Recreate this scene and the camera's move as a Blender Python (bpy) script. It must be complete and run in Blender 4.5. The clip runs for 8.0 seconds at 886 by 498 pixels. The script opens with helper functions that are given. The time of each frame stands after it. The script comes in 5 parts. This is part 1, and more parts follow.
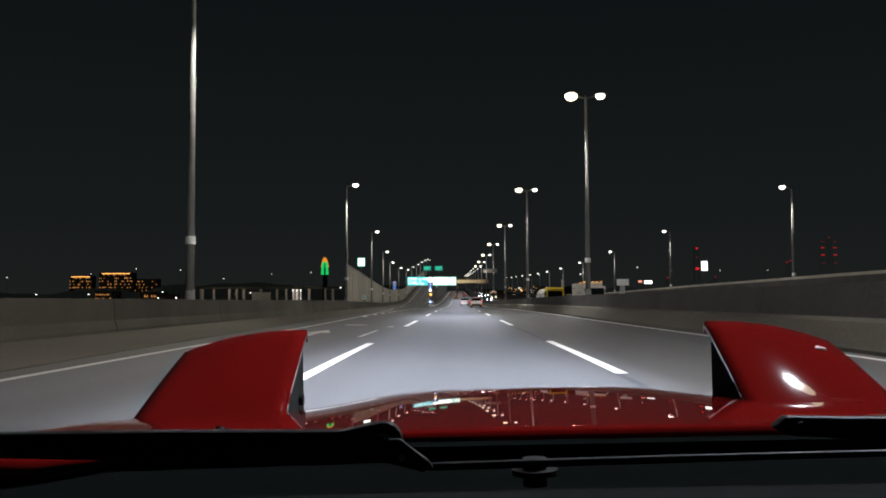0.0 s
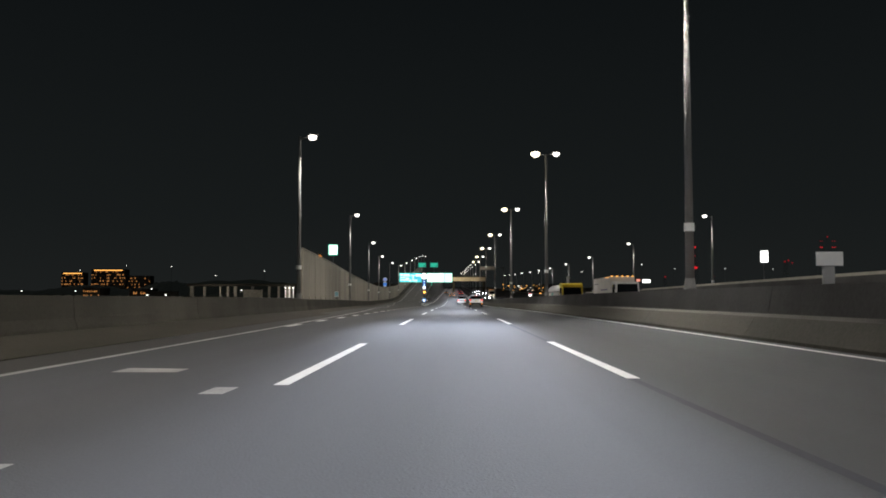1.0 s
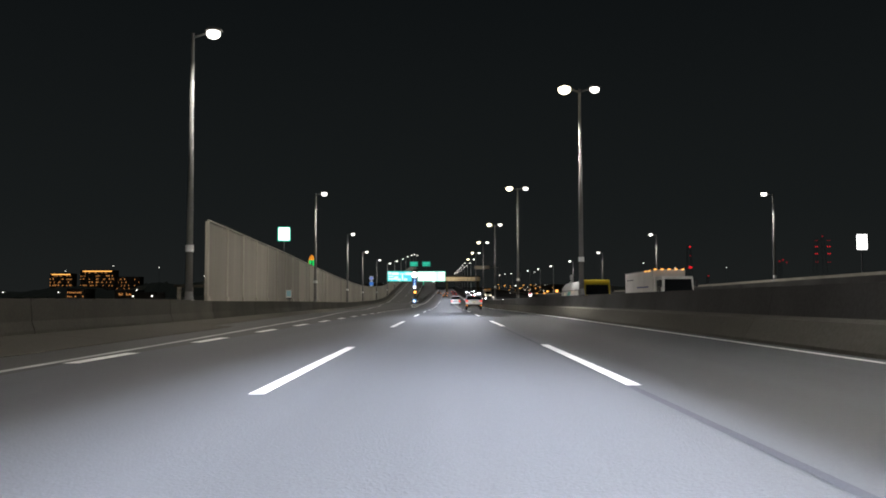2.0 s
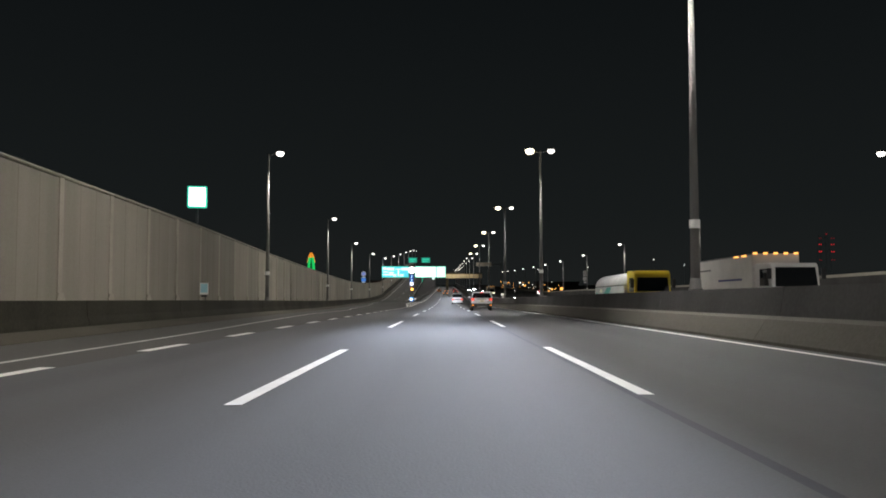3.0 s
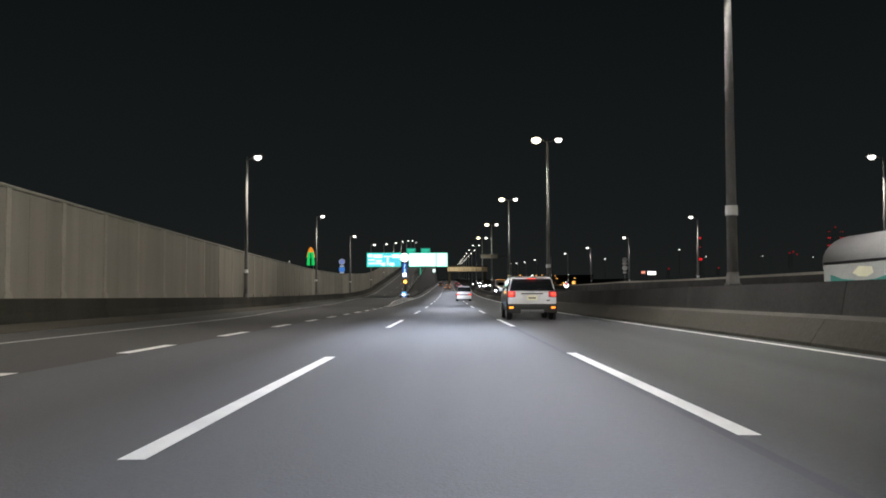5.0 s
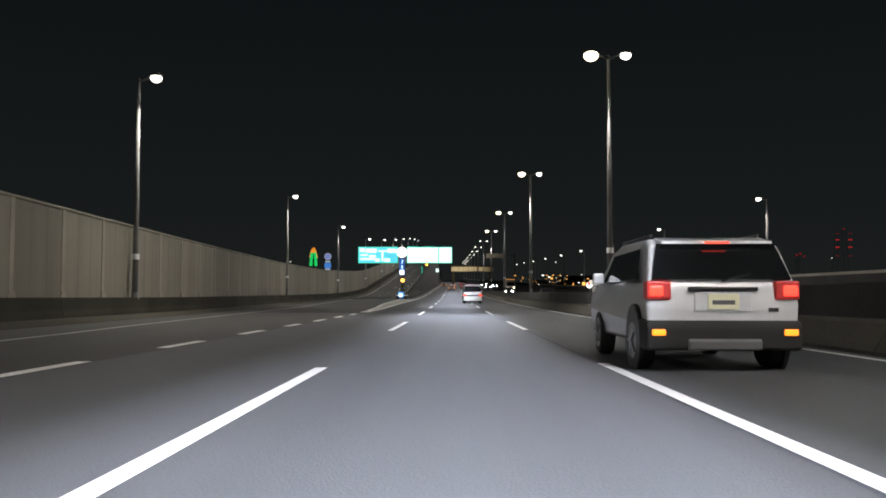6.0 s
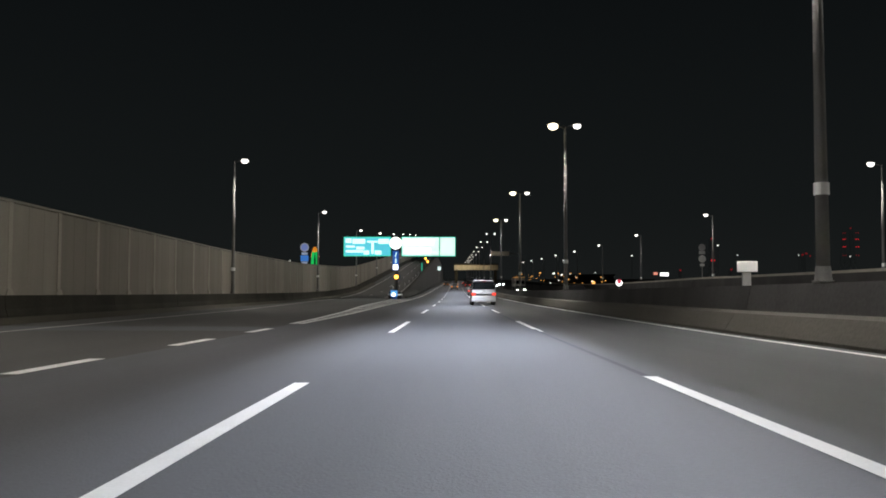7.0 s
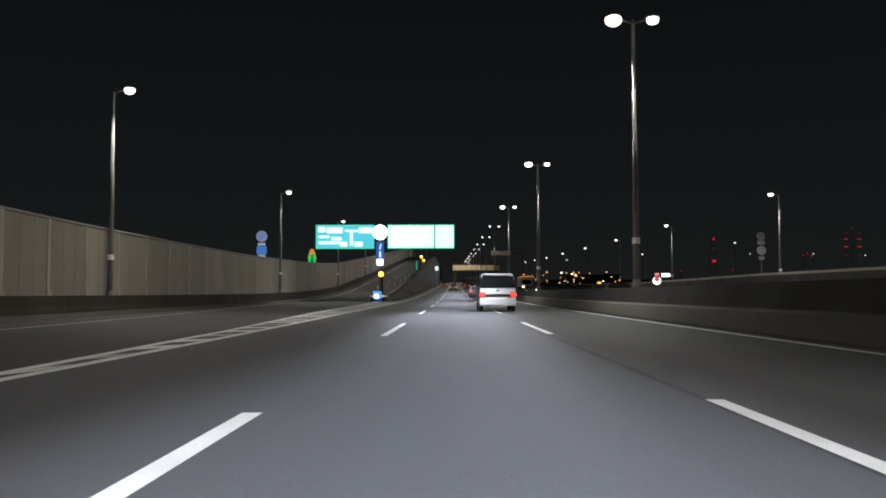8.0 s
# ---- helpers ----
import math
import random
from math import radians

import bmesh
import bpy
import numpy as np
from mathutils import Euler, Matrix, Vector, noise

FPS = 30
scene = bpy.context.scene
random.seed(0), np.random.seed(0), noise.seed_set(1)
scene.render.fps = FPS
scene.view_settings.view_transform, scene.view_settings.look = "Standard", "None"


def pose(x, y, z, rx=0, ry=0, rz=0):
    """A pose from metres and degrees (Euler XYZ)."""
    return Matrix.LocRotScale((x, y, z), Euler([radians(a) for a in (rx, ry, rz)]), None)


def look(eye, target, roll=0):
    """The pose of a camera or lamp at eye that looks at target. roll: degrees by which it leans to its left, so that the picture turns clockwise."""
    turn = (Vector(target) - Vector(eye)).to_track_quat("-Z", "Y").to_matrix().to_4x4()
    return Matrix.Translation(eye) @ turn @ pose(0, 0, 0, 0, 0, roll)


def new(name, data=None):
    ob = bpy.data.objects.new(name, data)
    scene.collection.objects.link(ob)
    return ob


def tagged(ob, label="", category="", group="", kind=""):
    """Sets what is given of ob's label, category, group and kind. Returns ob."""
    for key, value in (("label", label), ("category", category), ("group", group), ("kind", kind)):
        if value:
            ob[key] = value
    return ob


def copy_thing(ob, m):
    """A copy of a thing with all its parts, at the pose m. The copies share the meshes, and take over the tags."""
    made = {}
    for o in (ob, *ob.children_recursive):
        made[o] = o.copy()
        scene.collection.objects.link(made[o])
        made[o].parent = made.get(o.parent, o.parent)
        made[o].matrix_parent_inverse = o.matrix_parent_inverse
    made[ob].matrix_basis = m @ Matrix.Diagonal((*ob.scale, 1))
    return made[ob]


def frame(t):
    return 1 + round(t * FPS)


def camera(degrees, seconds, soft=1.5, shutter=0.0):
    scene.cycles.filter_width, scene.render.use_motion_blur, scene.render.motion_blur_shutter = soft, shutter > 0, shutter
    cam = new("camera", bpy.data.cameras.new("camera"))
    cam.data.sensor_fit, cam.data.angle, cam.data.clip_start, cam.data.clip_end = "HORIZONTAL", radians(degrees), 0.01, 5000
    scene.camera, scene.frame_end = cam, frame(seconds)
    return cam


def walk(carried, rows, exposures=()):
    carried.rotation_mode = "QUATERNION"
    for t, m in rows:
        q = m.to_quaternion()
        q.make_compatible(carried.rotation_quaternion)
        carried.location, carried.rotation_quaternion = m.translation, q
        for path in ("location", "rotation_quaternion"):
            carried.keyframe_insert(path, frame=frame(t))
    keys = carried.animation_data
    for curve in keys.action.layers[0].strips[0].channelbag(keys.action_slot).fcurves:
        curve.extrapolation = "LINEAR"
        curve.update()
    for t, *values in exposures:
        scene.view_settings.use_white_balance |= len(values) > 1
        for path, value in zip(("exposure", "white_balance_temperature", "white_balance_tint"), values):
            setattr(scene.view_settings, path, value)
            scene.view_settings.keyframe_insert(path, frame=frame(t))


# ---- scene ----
cam = camera(53.2, 8.0, soft=1.8)
PATH = [
    (0.0, 0.052, 0.194, 0.784, 93.52, 0.17, 0.88),
    (0.5, 0.023, 10.620, 0.804, 93.46, 0.05, 0.87),
    (1.0, 0.024, 20.954, 0.838, 93.41, -0.06, 0.62),
    (1.5, 0.043, 31.245, 0.880, 93.45, 0.11, 0.20),
    (3.0, 0.116, 62.253, 0.996, 93.31, 0.02, 0.22),
    (3.5, 0.124, 72.729, 1.020, 93.17, 0.01, 0.27),
    (4.0, 0.118, 83.307, 1.033, 93.07, -0.03, 0.34),
    (4.5, 0.096, 93.994, 1.035, 92.97, 0.17, 0.27),
    (6.0, -0.041, 126.689, 0.988, 93.08, -0.06, 0.59),
    (6.5, -0.096, 137.757, 0.966, 92.80, 0.11, 0.87),
    (7.0, -0.145, 148.872, 0.948, 93.07, -0.09, 0.76),
    (7.5, -0.176, 160.001, 0.942, 93.14, 0.15, 0.63),
    (8.0, -0.179, 171.104, 0.955, 93.19, 0.11, 0.67),
]
walk(cam, [(t, pose(x, y, z, rx, ry, rz)) for t, x, y, z, rx, ry, rz in PATH],
     exposures=[(0.0, 0.0), (6.0, 0.0), (6.5, -0.12), (7.0, -0.3), (8.0, -0.25)])

# ---- night sky and street lighting levels ----
world = bpy.data.worlds.new("night")
scene.world = world
world.use_nodes = True
# town glow low in the night sky, darker overhead
wn, wl = world.node_tree.nodes, world.node_tree.links
sky_dir, sky_axis, sky_ramp = wn.new("ShaderNodeTexCoord"), wn.new("ShaderNodeSeparateXYZ"), wn.new("ShaderNodeValToRGB")
wl.new(sky_dir.outputs["Generated"], sky_axis.inputs[0])
wl.new(sky_axis.outputs["Z"], sky_ramp.inputs["Fac"])
sky_ramp.color_ramp.elements[0].color = (0.0118, 0.0133, 0.0131, 1)
sky_ramp.color_ramp.elements[1].color = (0.0048, 0.0061, 0.0067, 1)
sky_ramp.color_ramp.elements[1].position = 0.34
mid_sky = sky_ramp.color_ramp.elements.new(0.10)
mid_sky.color = (0.0086, 0.0104, 0.0106, 1)
wl.new(sky_ramp.outputs["Color"], wn["Background"].inputs["Color"])
world.node_tree.nodes["Background"].inputs["Strength"].default_value = 1.0
scene.view_settings.exposure = 0.0
LAMP_W = 8300.0       # one roadside lantern
HEAD_W = 1500.0        # one headlamp of the red car
LENS = 4.5           # radiance of a lantern's lens


# ---- materials ----
def shader(name):
    m = bpy.data.materials.new(name)
    m.use_nodes = True
    return m, m.node_tree.nodes, m.node_tree.links, m.node_tree.nodes["Principled BSDF"]


def surf(name, c1, c2, rough=0.8, metal=0.0, coarse=0.4, fine=9.0, bump=0.15, stretch=(1, 1, 1), vary=0.0, spec=0.5, coat=0.0, local=False):
    m, n, l, b = shader(name)
    tc = n.new("ShaderNodeTexCoord")
    geo = n.new("ShaderNodeNewGeometry")
    mp = n.new("ShaderNodeMapping")
    mp.inputs["Scale"].default_value = stretch
    l.new(tc.outputs["Object"] if local else geo.outputs["Position"], mp.inputs["Vector"])
    big, small = n.new("ShaderNodeTexNoise"), n.new("ShaderNodeTexNoise")
    big.inputs["Scale"].default_value, small.inputs["Scale"].default_value = coarse, fine
    big.inputs["Detail"].default_value, small.inputs["Detail"].default_value = 4, 3
    l.new(mp.outputs["Vector"], big.inputs["Vector"])
    l.new(tc.outputs["Object"] if local else geo.outputs["Position"], small.inputs["Vector"])
    add = n.new("ShaderNodeMath")
    add.operation = "MULTIPLY_ADD"
    add.inputs[1].default_value = 0.45
    l.new(small.outputs["Fac"], add.inputs[0])
    l.new(big.outputs["Fac"], add.inputs[2])
    ramp = n.new("ShaderNodeMapRange")
    ramp.inputs["From Min"].default_value, ramp.inputs["From Max"].default_value = 0.5, 0.95
    l.new(add.outputs[0], ramp.inputs["Value"])
    mix = n.new("ShaderNodeMix")
    mix.data_type = "RGBA"
    mix.inputs[6].default_value, mix.inputs[7].default_value = (*c1, 1), (*c2, 1)
    l.new(ramp.outputs["Result"], mix.inputs[0])
    col = mix.outputs[2]
    if vary:
        oi, hs = n.new("ShaderNodeObjectInfo"), n.new("ShaderNodeHueSaturation")
        mr = n.new("ShaderNodeMapRange")
        mr.inputs["To Min"].default_value, mr.inputs["To Max"].default_value = 1 - vary, 1 + vary
        l.new(oi.outputs["Random"], mr.inputs["Value"])
        l.new(mr.outputs["Result"], hs.inputs["Value"])
        l.new(col, hs.inputs["Color"])
        col = hs.outputs["Color"]
    l.new(col, b.inputs["Base Color"])
    b.inputs["Roughness"].default_value, b.inputs["Metallic"].default_value = rough, metal
    b.inputs["Specular IOR Level"].default_value = spec
    b.inputs["Coat Weight"].default_value, b.inputs["Coat Roughness"].default_value = coat, 0.02
    if bump:
        bp = n.new("ShaderNodeBump")
        bp.inputs["Strength"].default_value, bp.inputs["Distance"].default_value = bump, 0.01
        l.new(small.outputs["Fac"], bp.inputs["Height"])
        l.new(bp.outputs["Normal"], b.inputs["Normal"])
    return m


def glow(name, colour, strength):
    m, n, l, b = shader(name)
    b.inputs["Base Color"].default_value = (*[0.6 * c for c in colour], 1)
    b.inputs["Roughness"].default_value = 0.3
    b.inputs["Emission Color"].default_value = (*colour, 1)
    b.inputs["Emission Strength"].default_value = strength
    return m


def plain(name, c, rough=0.5, metal=0.0, coat=0.0):
    return surf(name, c, tuple(min(1, 1.15 * v + 0.004) for v in c), rough, metal, 1.5, 40.0, 0.0, coat=coat, local=True)


# lane asphalt carries a bluish headlight tint; the darker copy stands for less light
ASPHALT = surf("asphalt", (0.064, 0.066, 0.073), (0.096, 0.099, 0.109), 0.78, 0, 0.5, 55.0, 0.5, (1.2, 0.03, 1), spec=0.4)
ASPHALT_DIM = surf("asphalt_dim", (0.038, 0.0368, 0.0350), (0.058, 0.0562, 0.0535), 0.82, 0, 0.4, 55.0, 0.5, (1.0, 0.05, 1))
SEAM = surf("seam", (0.044, 0.047, 0.058), (0.068, 0.073, 0.088), 0.80, 0, 0.4, 45.0, 0.4, spec=0.33)
PAINT = surf("road_paint", (0.70, 0.70, 0.68), (0.86, 0.86, 0.84), 0.6, 0, 1.2, 45.0, 0.3, spec=0.4)
PAINT_WORN = surf("road_paint_worn", (0.27, 0.27, 0.262), (0.56, 0.55, 0.53), 0.7, 0, 1.0, 25.0, 0.3, (1, 0.4, 1))
CONCRETE = surf("concrete", (0.034, 0.0315, 0.0255), (0.060, 0.0560, 0.046), 0.9, 0, 0.35, 14.0, 0.3, (1, 1, 0.5), vary=0.06, spec=0.12)
CONCRETE_MEDIAN = surf("concrete_median", (0.042, 0.0407, 0.0400), (0.071, 0.0690, 0.0680), 0.9, 0, 0.35, 12.0, 0.3, (1, 1, 0.35), vary=0.05, spec=0.12)
CONCRETE_DARK = surf("concrete_dark", (0.032, 0.0312, 0.0295), (0.056, 0.0545, 0.052), 0.9, 0, 0.35, 12.0, 0.3, (1, 1, 0.35), vary=0.05, spec=0.12)
APRON_LEFT = surf("gutter_concrete", (0.052, 0.048, 0.038), (0.088, 0.081, 0.066), 0.9, 0, 0.3, 14.0, 0.3, (1, 0.2, 1), vary=0.05, spec=0.12)
# darkest of the concretes, used for the left parapet from y = 76 on
CONCRETE_DARKEST = surf("concrete_darkest", (0.018, 0.0170, 0.0128), (0.038, 0.0355, 0.0278), 0.9, 0, 0.35, 12.0, 0.3, (1, 1, 0.35), vary=0.08, spec=0.12)
APRON = surf("apron", (0.070, 0.0660, 0.0570), (0.112, 0.1060, 0.093), 0.9, 0, 0.3, 14.0, 0.3, (1, 0.2, 1), vary=0.05, spec=0.12)
PANEL = surf("noise_panel", (0.165, 0.151, 0.124), (0.210, 0.193, 0.160), 0.75, 0, 0.9, 16.0, 0.1, (1, 1, 0.12), vary=0.16, spec=0.12)
POST_STEEL = surf("post_steel", (0.210, 0.195, 0.160), (0.290, 0.270, 0.225), 0.75, 0.0, 0.6, 12.0, 0.1, spec=0.15)
POLE = surf("weathered_pole", (0.15, 0.148, 0.142), (0.22, 0.217, 0.208), 0.7, 0.0, 1.0, 30.0, 0.05, local=True)
STEEL = surf("galvanised", (0.12, 0.118, 0.112), (0.19, 0.186, 0.178), 0.65, 0.1, 1.0, 30.0, 0.05, local=True)
DARK_STEEL = plain("dark_steel", (0.03, 0.031, 0.034), 0.5, 0.4)
GROUND = surf("ground", (0.016, 0.018, 0.012), (0.035, 0.036, 0.026), 0.95, 0, 0.02, 0.8, 0.2)
HILL_GLOW = surf("hill", (0.045, 0.050, 0.034), (0.085, 0.090, 0.062), 1.0, 0, 0.01, 0.2, 0.0)
# faint glow put into the hills for night haze; nothing lights them
HILL_GLOW.node_tree.nodes["Principled BSDF"].inputs["Emission Color"].default_value = (0.85, 1.0, 0.92, 1)
HILL_GLOW.node_tree.nodes["Principled BSDF"].inputs["Emission Strength"].default_value = 0.0045
RED_PAINT = surf("red_car_paint", (0.046, 0.0016, 0.0014), (0.054, 0.0019, 0.0016), 0.7, 0.0, 1.0, 60.0, 0.0, spec=0.0, coat=1.0, local=True)
WHITE_PAINT = surf("white_car_paint", (0.58, 0.59, 0.62), (0.66, 0.67, 0.70), 0.35, 0.0, 1.0, 60.0, 0.0, coat=0.8, local=True)
YELLOW_PAINT = surf("yellow_truck_paint", (0.62, 0.46, 0.02), (0.70, 0.52, 0.03), 0.4, 0.0, 1.0, 30.0, 0.0, coat=0.5, local=True)
BOX_WHITE = surf("truck_box_white", (0.60, 0.585, 0.55), (0.74, 0.72, 0.68), 0.5, 0.0, 0.6, 9.0, 0.05, local=True)
TEAL_PLATE = plain("teal_plate", (0.36, 0.62, 0.68), 0.5)
TANK_WHITE = surf("tank_paint", (0.36, 0.36, 0.35), (0.46, 0.46, 0.45), 0.4, 0.0, 0.6, 9.0, 0.03, coat=0.3, local=True)
TEAL_PAINT = plain("teal_paint", (0.03, 0.26, 0.22), 0.5)
NAVY_PAINT = plain("navy_paint", (0.05, 0.06, 0.20), 0.5)
RUBBER = plain("rubber", (0.018, 0.018, 0.019), 0.85)
BLACK = surf("black_plastic", (0.008, 0.009, 0.0085), (0.014, 0.015, 0.0145), 1.0, 0, 1.5, 40.0, 0.1, spec=0.0, local=True)
BLACK_TRIM = plain("black_trim", (0.016, 0.016, 0.018), 0.35)
GREY_TRIM = plain("grey_plastic", (0.10, 0.10, 0.105), 0.6)
# wiper, scuttle and dashboard: shade of bonnet edge and roof is in these colours
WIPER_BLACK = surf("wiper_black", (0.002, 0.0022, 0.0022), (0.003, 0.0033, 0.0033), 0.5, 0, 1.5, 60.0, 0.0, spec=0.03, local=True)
SCUTTLE_BLACK_SHADED = surf("scuttle_black_shaded", (0.0010, 0.0013, 0.0012), (0.0018, 0.0022, 0.0020), 0.9, 0, 1.5, 40.0, 0.1, spec=0.0, local=True)
DASH_GREY_SHADED = surf("dashboard_vinyl_shaded", (0.004, 0.0042, 0.0042), (0.007, 0.0074, 0.0074), 0.9, 0, 1.5, 60.0, 0.2, spec=0.0, local=True)
CHROME = plain("chrome", (0.6, 0.6, 0.6), 0.18, 1.0)
RIM = plain("alloy", (0.42, 0.42, 0.43), 0.3, 0.8)
GLASS_DARK = plain("tinted_glass", (0.006, 0.007, 0.008), 0.06, 0.0, 1.0)
PLATE = plain("plate", (0.7, 0.68, 0.5), 0.5)
SIGN_BACK = plain("sign_back", (0.36, 0.36, 0.35), 0.5, 0.3)
SIGN_WHITE = plain("sign_white", (0.78, 0.78, 0.76), 0.5)
SIGN_BLUE = plain("sign_blue", (0.03, 0.16, 0.60), 0.5)
SIGN_RED = plain("sign_red", (0.55, 0.04, 0.04), 0.5)
LENS_WHITE = glow("lantern_lens", (1.0, 0.96, 0.88), LENS)
LENS_WARM = glow("lantern_lens_warm", (1.0, 0.88, 0.62), LENS)
LENS_FAR = glow("far_lamp", (0.95, 0.93, 0.85), 2.6)
AMBER = glow("amber_lamp", (1.0, 0.42, 0.06), 6.0)
AMBER_FAR = glow("amber_light", (1.0, 0.45, 0.10), 2.2)
AMBER_DIM = glow("amber_window", (1.0, 0.42, 0.12), 0.55)
TAIL_RED = glow("tail_lamp", (1.0, 0.060, 0.035), 2.2)
TAIL_ORANGE = glow("indicator_lamp", (1.0, 0.31, 0.025), 1.9)
BEACON = glow("red_beacon", (1.0, 0.02, 0.03), 0.8)
BEACON_DIM = glow("red_beacon_dim", (1.0, 0.02, 0.04), 0.22)
HEADLAMP = glow("headlamp", (0.92, 0.96, 1.0), 26.0)
HEADLAMP_WARM = glow("headlamp_warm", (1.0, 0.85, 0.6), 7.0)
SIGN_GLOW = glow("sign_panel_green_white", (0.80, 1.0, 0.95), 1.1)
SIGN_TEAL = glow("sign_panel_teal", (0.09, 0.55, 0.68), 1.0)
SIGN_PALE = glow("sign_pale_bar", (0.66, 0.95, 0.95), 1.4)
SIGN_EDGE = glow("sign_green_edge", (0.05, 0.75, 0.50), 0.8)
SIGN_GREEN = glow("sign_green", (0.05, 0.62, 0.42), 0.5)
SIGN_LIT_WHITE = glow("sign_lit_white", (1.0, 1.0, 0.97), 2.5)
BANNER_BLUE = glow("banner_blue", (0.02, 0.14, 0.62), 0.45)
CUSHION_BLUE = glow("cushion_light_blue", (0.12, 0.42, 0.95), 0.9)
GREEN_TUBE = glow("green_lighting", (0.02, 0.72, 0.16), 0.8)
ORANGE_TUBE = glow("orange_lighting", (1.0, 0.34, 0.03), 0.8)


# ---- mesh helpers ----
def part(name, bm, material, parent=None, label="", smooth=False):
    me = bpy.data.meshes.new(name)
    bmesh.ops.recalc_face_normals(bm, faces=bm.faces)
    bm.to_mesh(me)
    bm.free()
    me.materials.append(material)
    if smooth:
        me.shade_smooth()
    ob = new(name, me)
    ob.parent = parent
    if label:
        ob["label"] = label
    return ob


def thing(name, m, label, category, group="", kind=""):
    ob = new(name)
    ob.matrix_basis = m
    ob.empty_display_size = 0.2
    return tagged(ob, label, category, group, kind)


def box(x0, x1, y0, y1, z0, z1, bevel=0.0, bm=None):
    own = bmesh.new()
    vs = [own.verts.new((x, y, z)) for z in (z0, z1) for y in (y0, y1) for x in (x0, x1)]
    for f in ((0, 2, 3, 1), (4, 5, 7, 6), (0, 1, 5, 4), (2, 6, 7, 3), (0, 4, 6, 2), (1, 3, 7, 5)):
        own.faces.new([vs[i] for i in f])
    if bevel:
        bmesh.ops.bevel(own, geom=own.edges[:], offset=bevel, segments=2, affect="EDGES", profile=0.6)
    return own if bm is None else joined(bm, own)


def joined(bm, other):
    me = bpy.data.meshes.new("tmp")
    other.to_mesh(me)
    other.free()
    bm.from_mesh(me)
    bpy.data.meshes.remove(me)
    return bm


def rod(p0, p1, r0, r1=None, seg=10, bm=None):
    p0, p1 = Vector(p0), Vector(p1)
    own = bmesh.new()
    m = Matrix.Translation((p0 + p1) / 2) @ (p1 - p0).to_track_quat("Z", "Y").to_matrix().to_4x4()
    bmesh.ops.create_cone(own, cap_ends=True, segments=seg, radius1=r0, radius2=r0 if r1 is None else r1, depth=(p1 - p0).length, matrix=m)
    return own if bm is None else joined(bm, own)


def disc(centre, axis, r, thick, seg=24, bevel=0.0):
    a = Vector(axis).normalized() * thick / 2
    bm = rod(Vector(centre) - a, Vector(centre) + a, r, r, seg)
    if bevel:
        bmesh.ops.bevel(bm, geom=[e for e in bm.edges if len(e.link_faces) == 2 and e.calc_face_angle(0) > 1], offset=bevel, segments=2, affect="EDGES")
    return bm


def prism(outline, x0, x1, bevel=0.0, taper=None, seg=2):
    """A side outline of (y, z) drawn out from x0 to x1; taper(y, z) gives the factor by which x shrinks."""
    bm = bmesh.new()
    mid = (x0 + x1) / 2
    a = [bm.verts.new((x0, y, z)) for y, z in outline]
    b = [bm.verts.new((x1, y, z)) for y, z in outline]
    bm.faces.new(a)
    bm.faces.new(b[::-1])
    k = len(outline)
    for i in range(k):
        bm.faces.new((a[i], b[i], b[(i + 1) % k], a[(i + 1) % k]))
    if taper:
        for v in bm.verts:
            v.co.x = mid + (v.co.x - mid) * taper(v.co.y, v.co.z)
    if bevel:
        bmesh.ops.recalc_face_normals(bm, faces=bm.faces)
        bmesh.ops.bevel(bm, geom=bm.edges[:], offset=bevel, segments=seg, affect="EDGES", profile=0.5, clamp_overlap=True)
    return bm


def steps(a, b, d):
    n = max(1, int(round((b - a) / d)))
    return [a + (b - a) * i / n for i in range(n + 1)]


def ribbon(ys, profile, closed=False):
    """Runs a cross profile along the road: profile(y) gives (x, z) points."""
    verts, faces = [], []
    k = len(profile(ys[0]))
    for y in ys:
        verts += [(x, y, z) for x, z in profile(y)]
    for i in range(len(ys) - 1):
        for j in range(k if closed else k - 1):
            a, b = i * k + j, i * k + (j + 1) % k
            faces.append((a, b, b + k, a + k))
    if closed:
        faces += [tuple(range(k)), tuple(range((len(ys) - 1) * k, len(ys) * k))]
    bm = bmesh.new()
    vs = [bm.verts.new(v) for v in verts]
    for f in faces:
        bm.faces.new([vs[i] for i in f])
    return bm


# ---- the plan ----
def line(*knots):
    ky, kv = [k[0] for k in knots], [k[1] for k in knots]
    return lambda y: float(np.interp(y, ky, kv))


road_z = line((-120, -0.15), (-20, -0.10), (0, -0.08), (14, 0.0), (31, 0.03), (54, 0.11), (73, 0.14), (94, 0.155), (115, 0.15), (138, 0.115), (155, 0.10), (171, 0.10), (194, 0.19), (206, 0.25), (220, 0.33), (232, 0.42), (246, 0.53), (265, 0.72), (285, 0.98), (325, 1.68), (365, 2.55), (404, 3.4), (484, 5.0), (563, 6.9), (700, 10.2), (1000, 16.5), (1600, 24.0))
ramp_z = line((-120, -0.15), (-20, -0.10), (206, 0.25), (220, 0.33), (232, 0.42), (246, 0.53), (265, 0.80), (285, 1.28), (301, 1.85), (346, 4.6), (392, 7.65), (437, 10.8), (483, 13.9), (529, 16.8), (574, 18.8), (620, 19.4), (800, 19.6))
left_face = line((-120, -6.5), (0, -7.0), (27, -7.88), (72.6, -8.85), (118.7, -11.19), (164.4, -13.44), (211.4, -15.72), (255.1, -16.47), (300.7, -16.92), (346, -17.42), (437, -17.65), (800, -17.75))
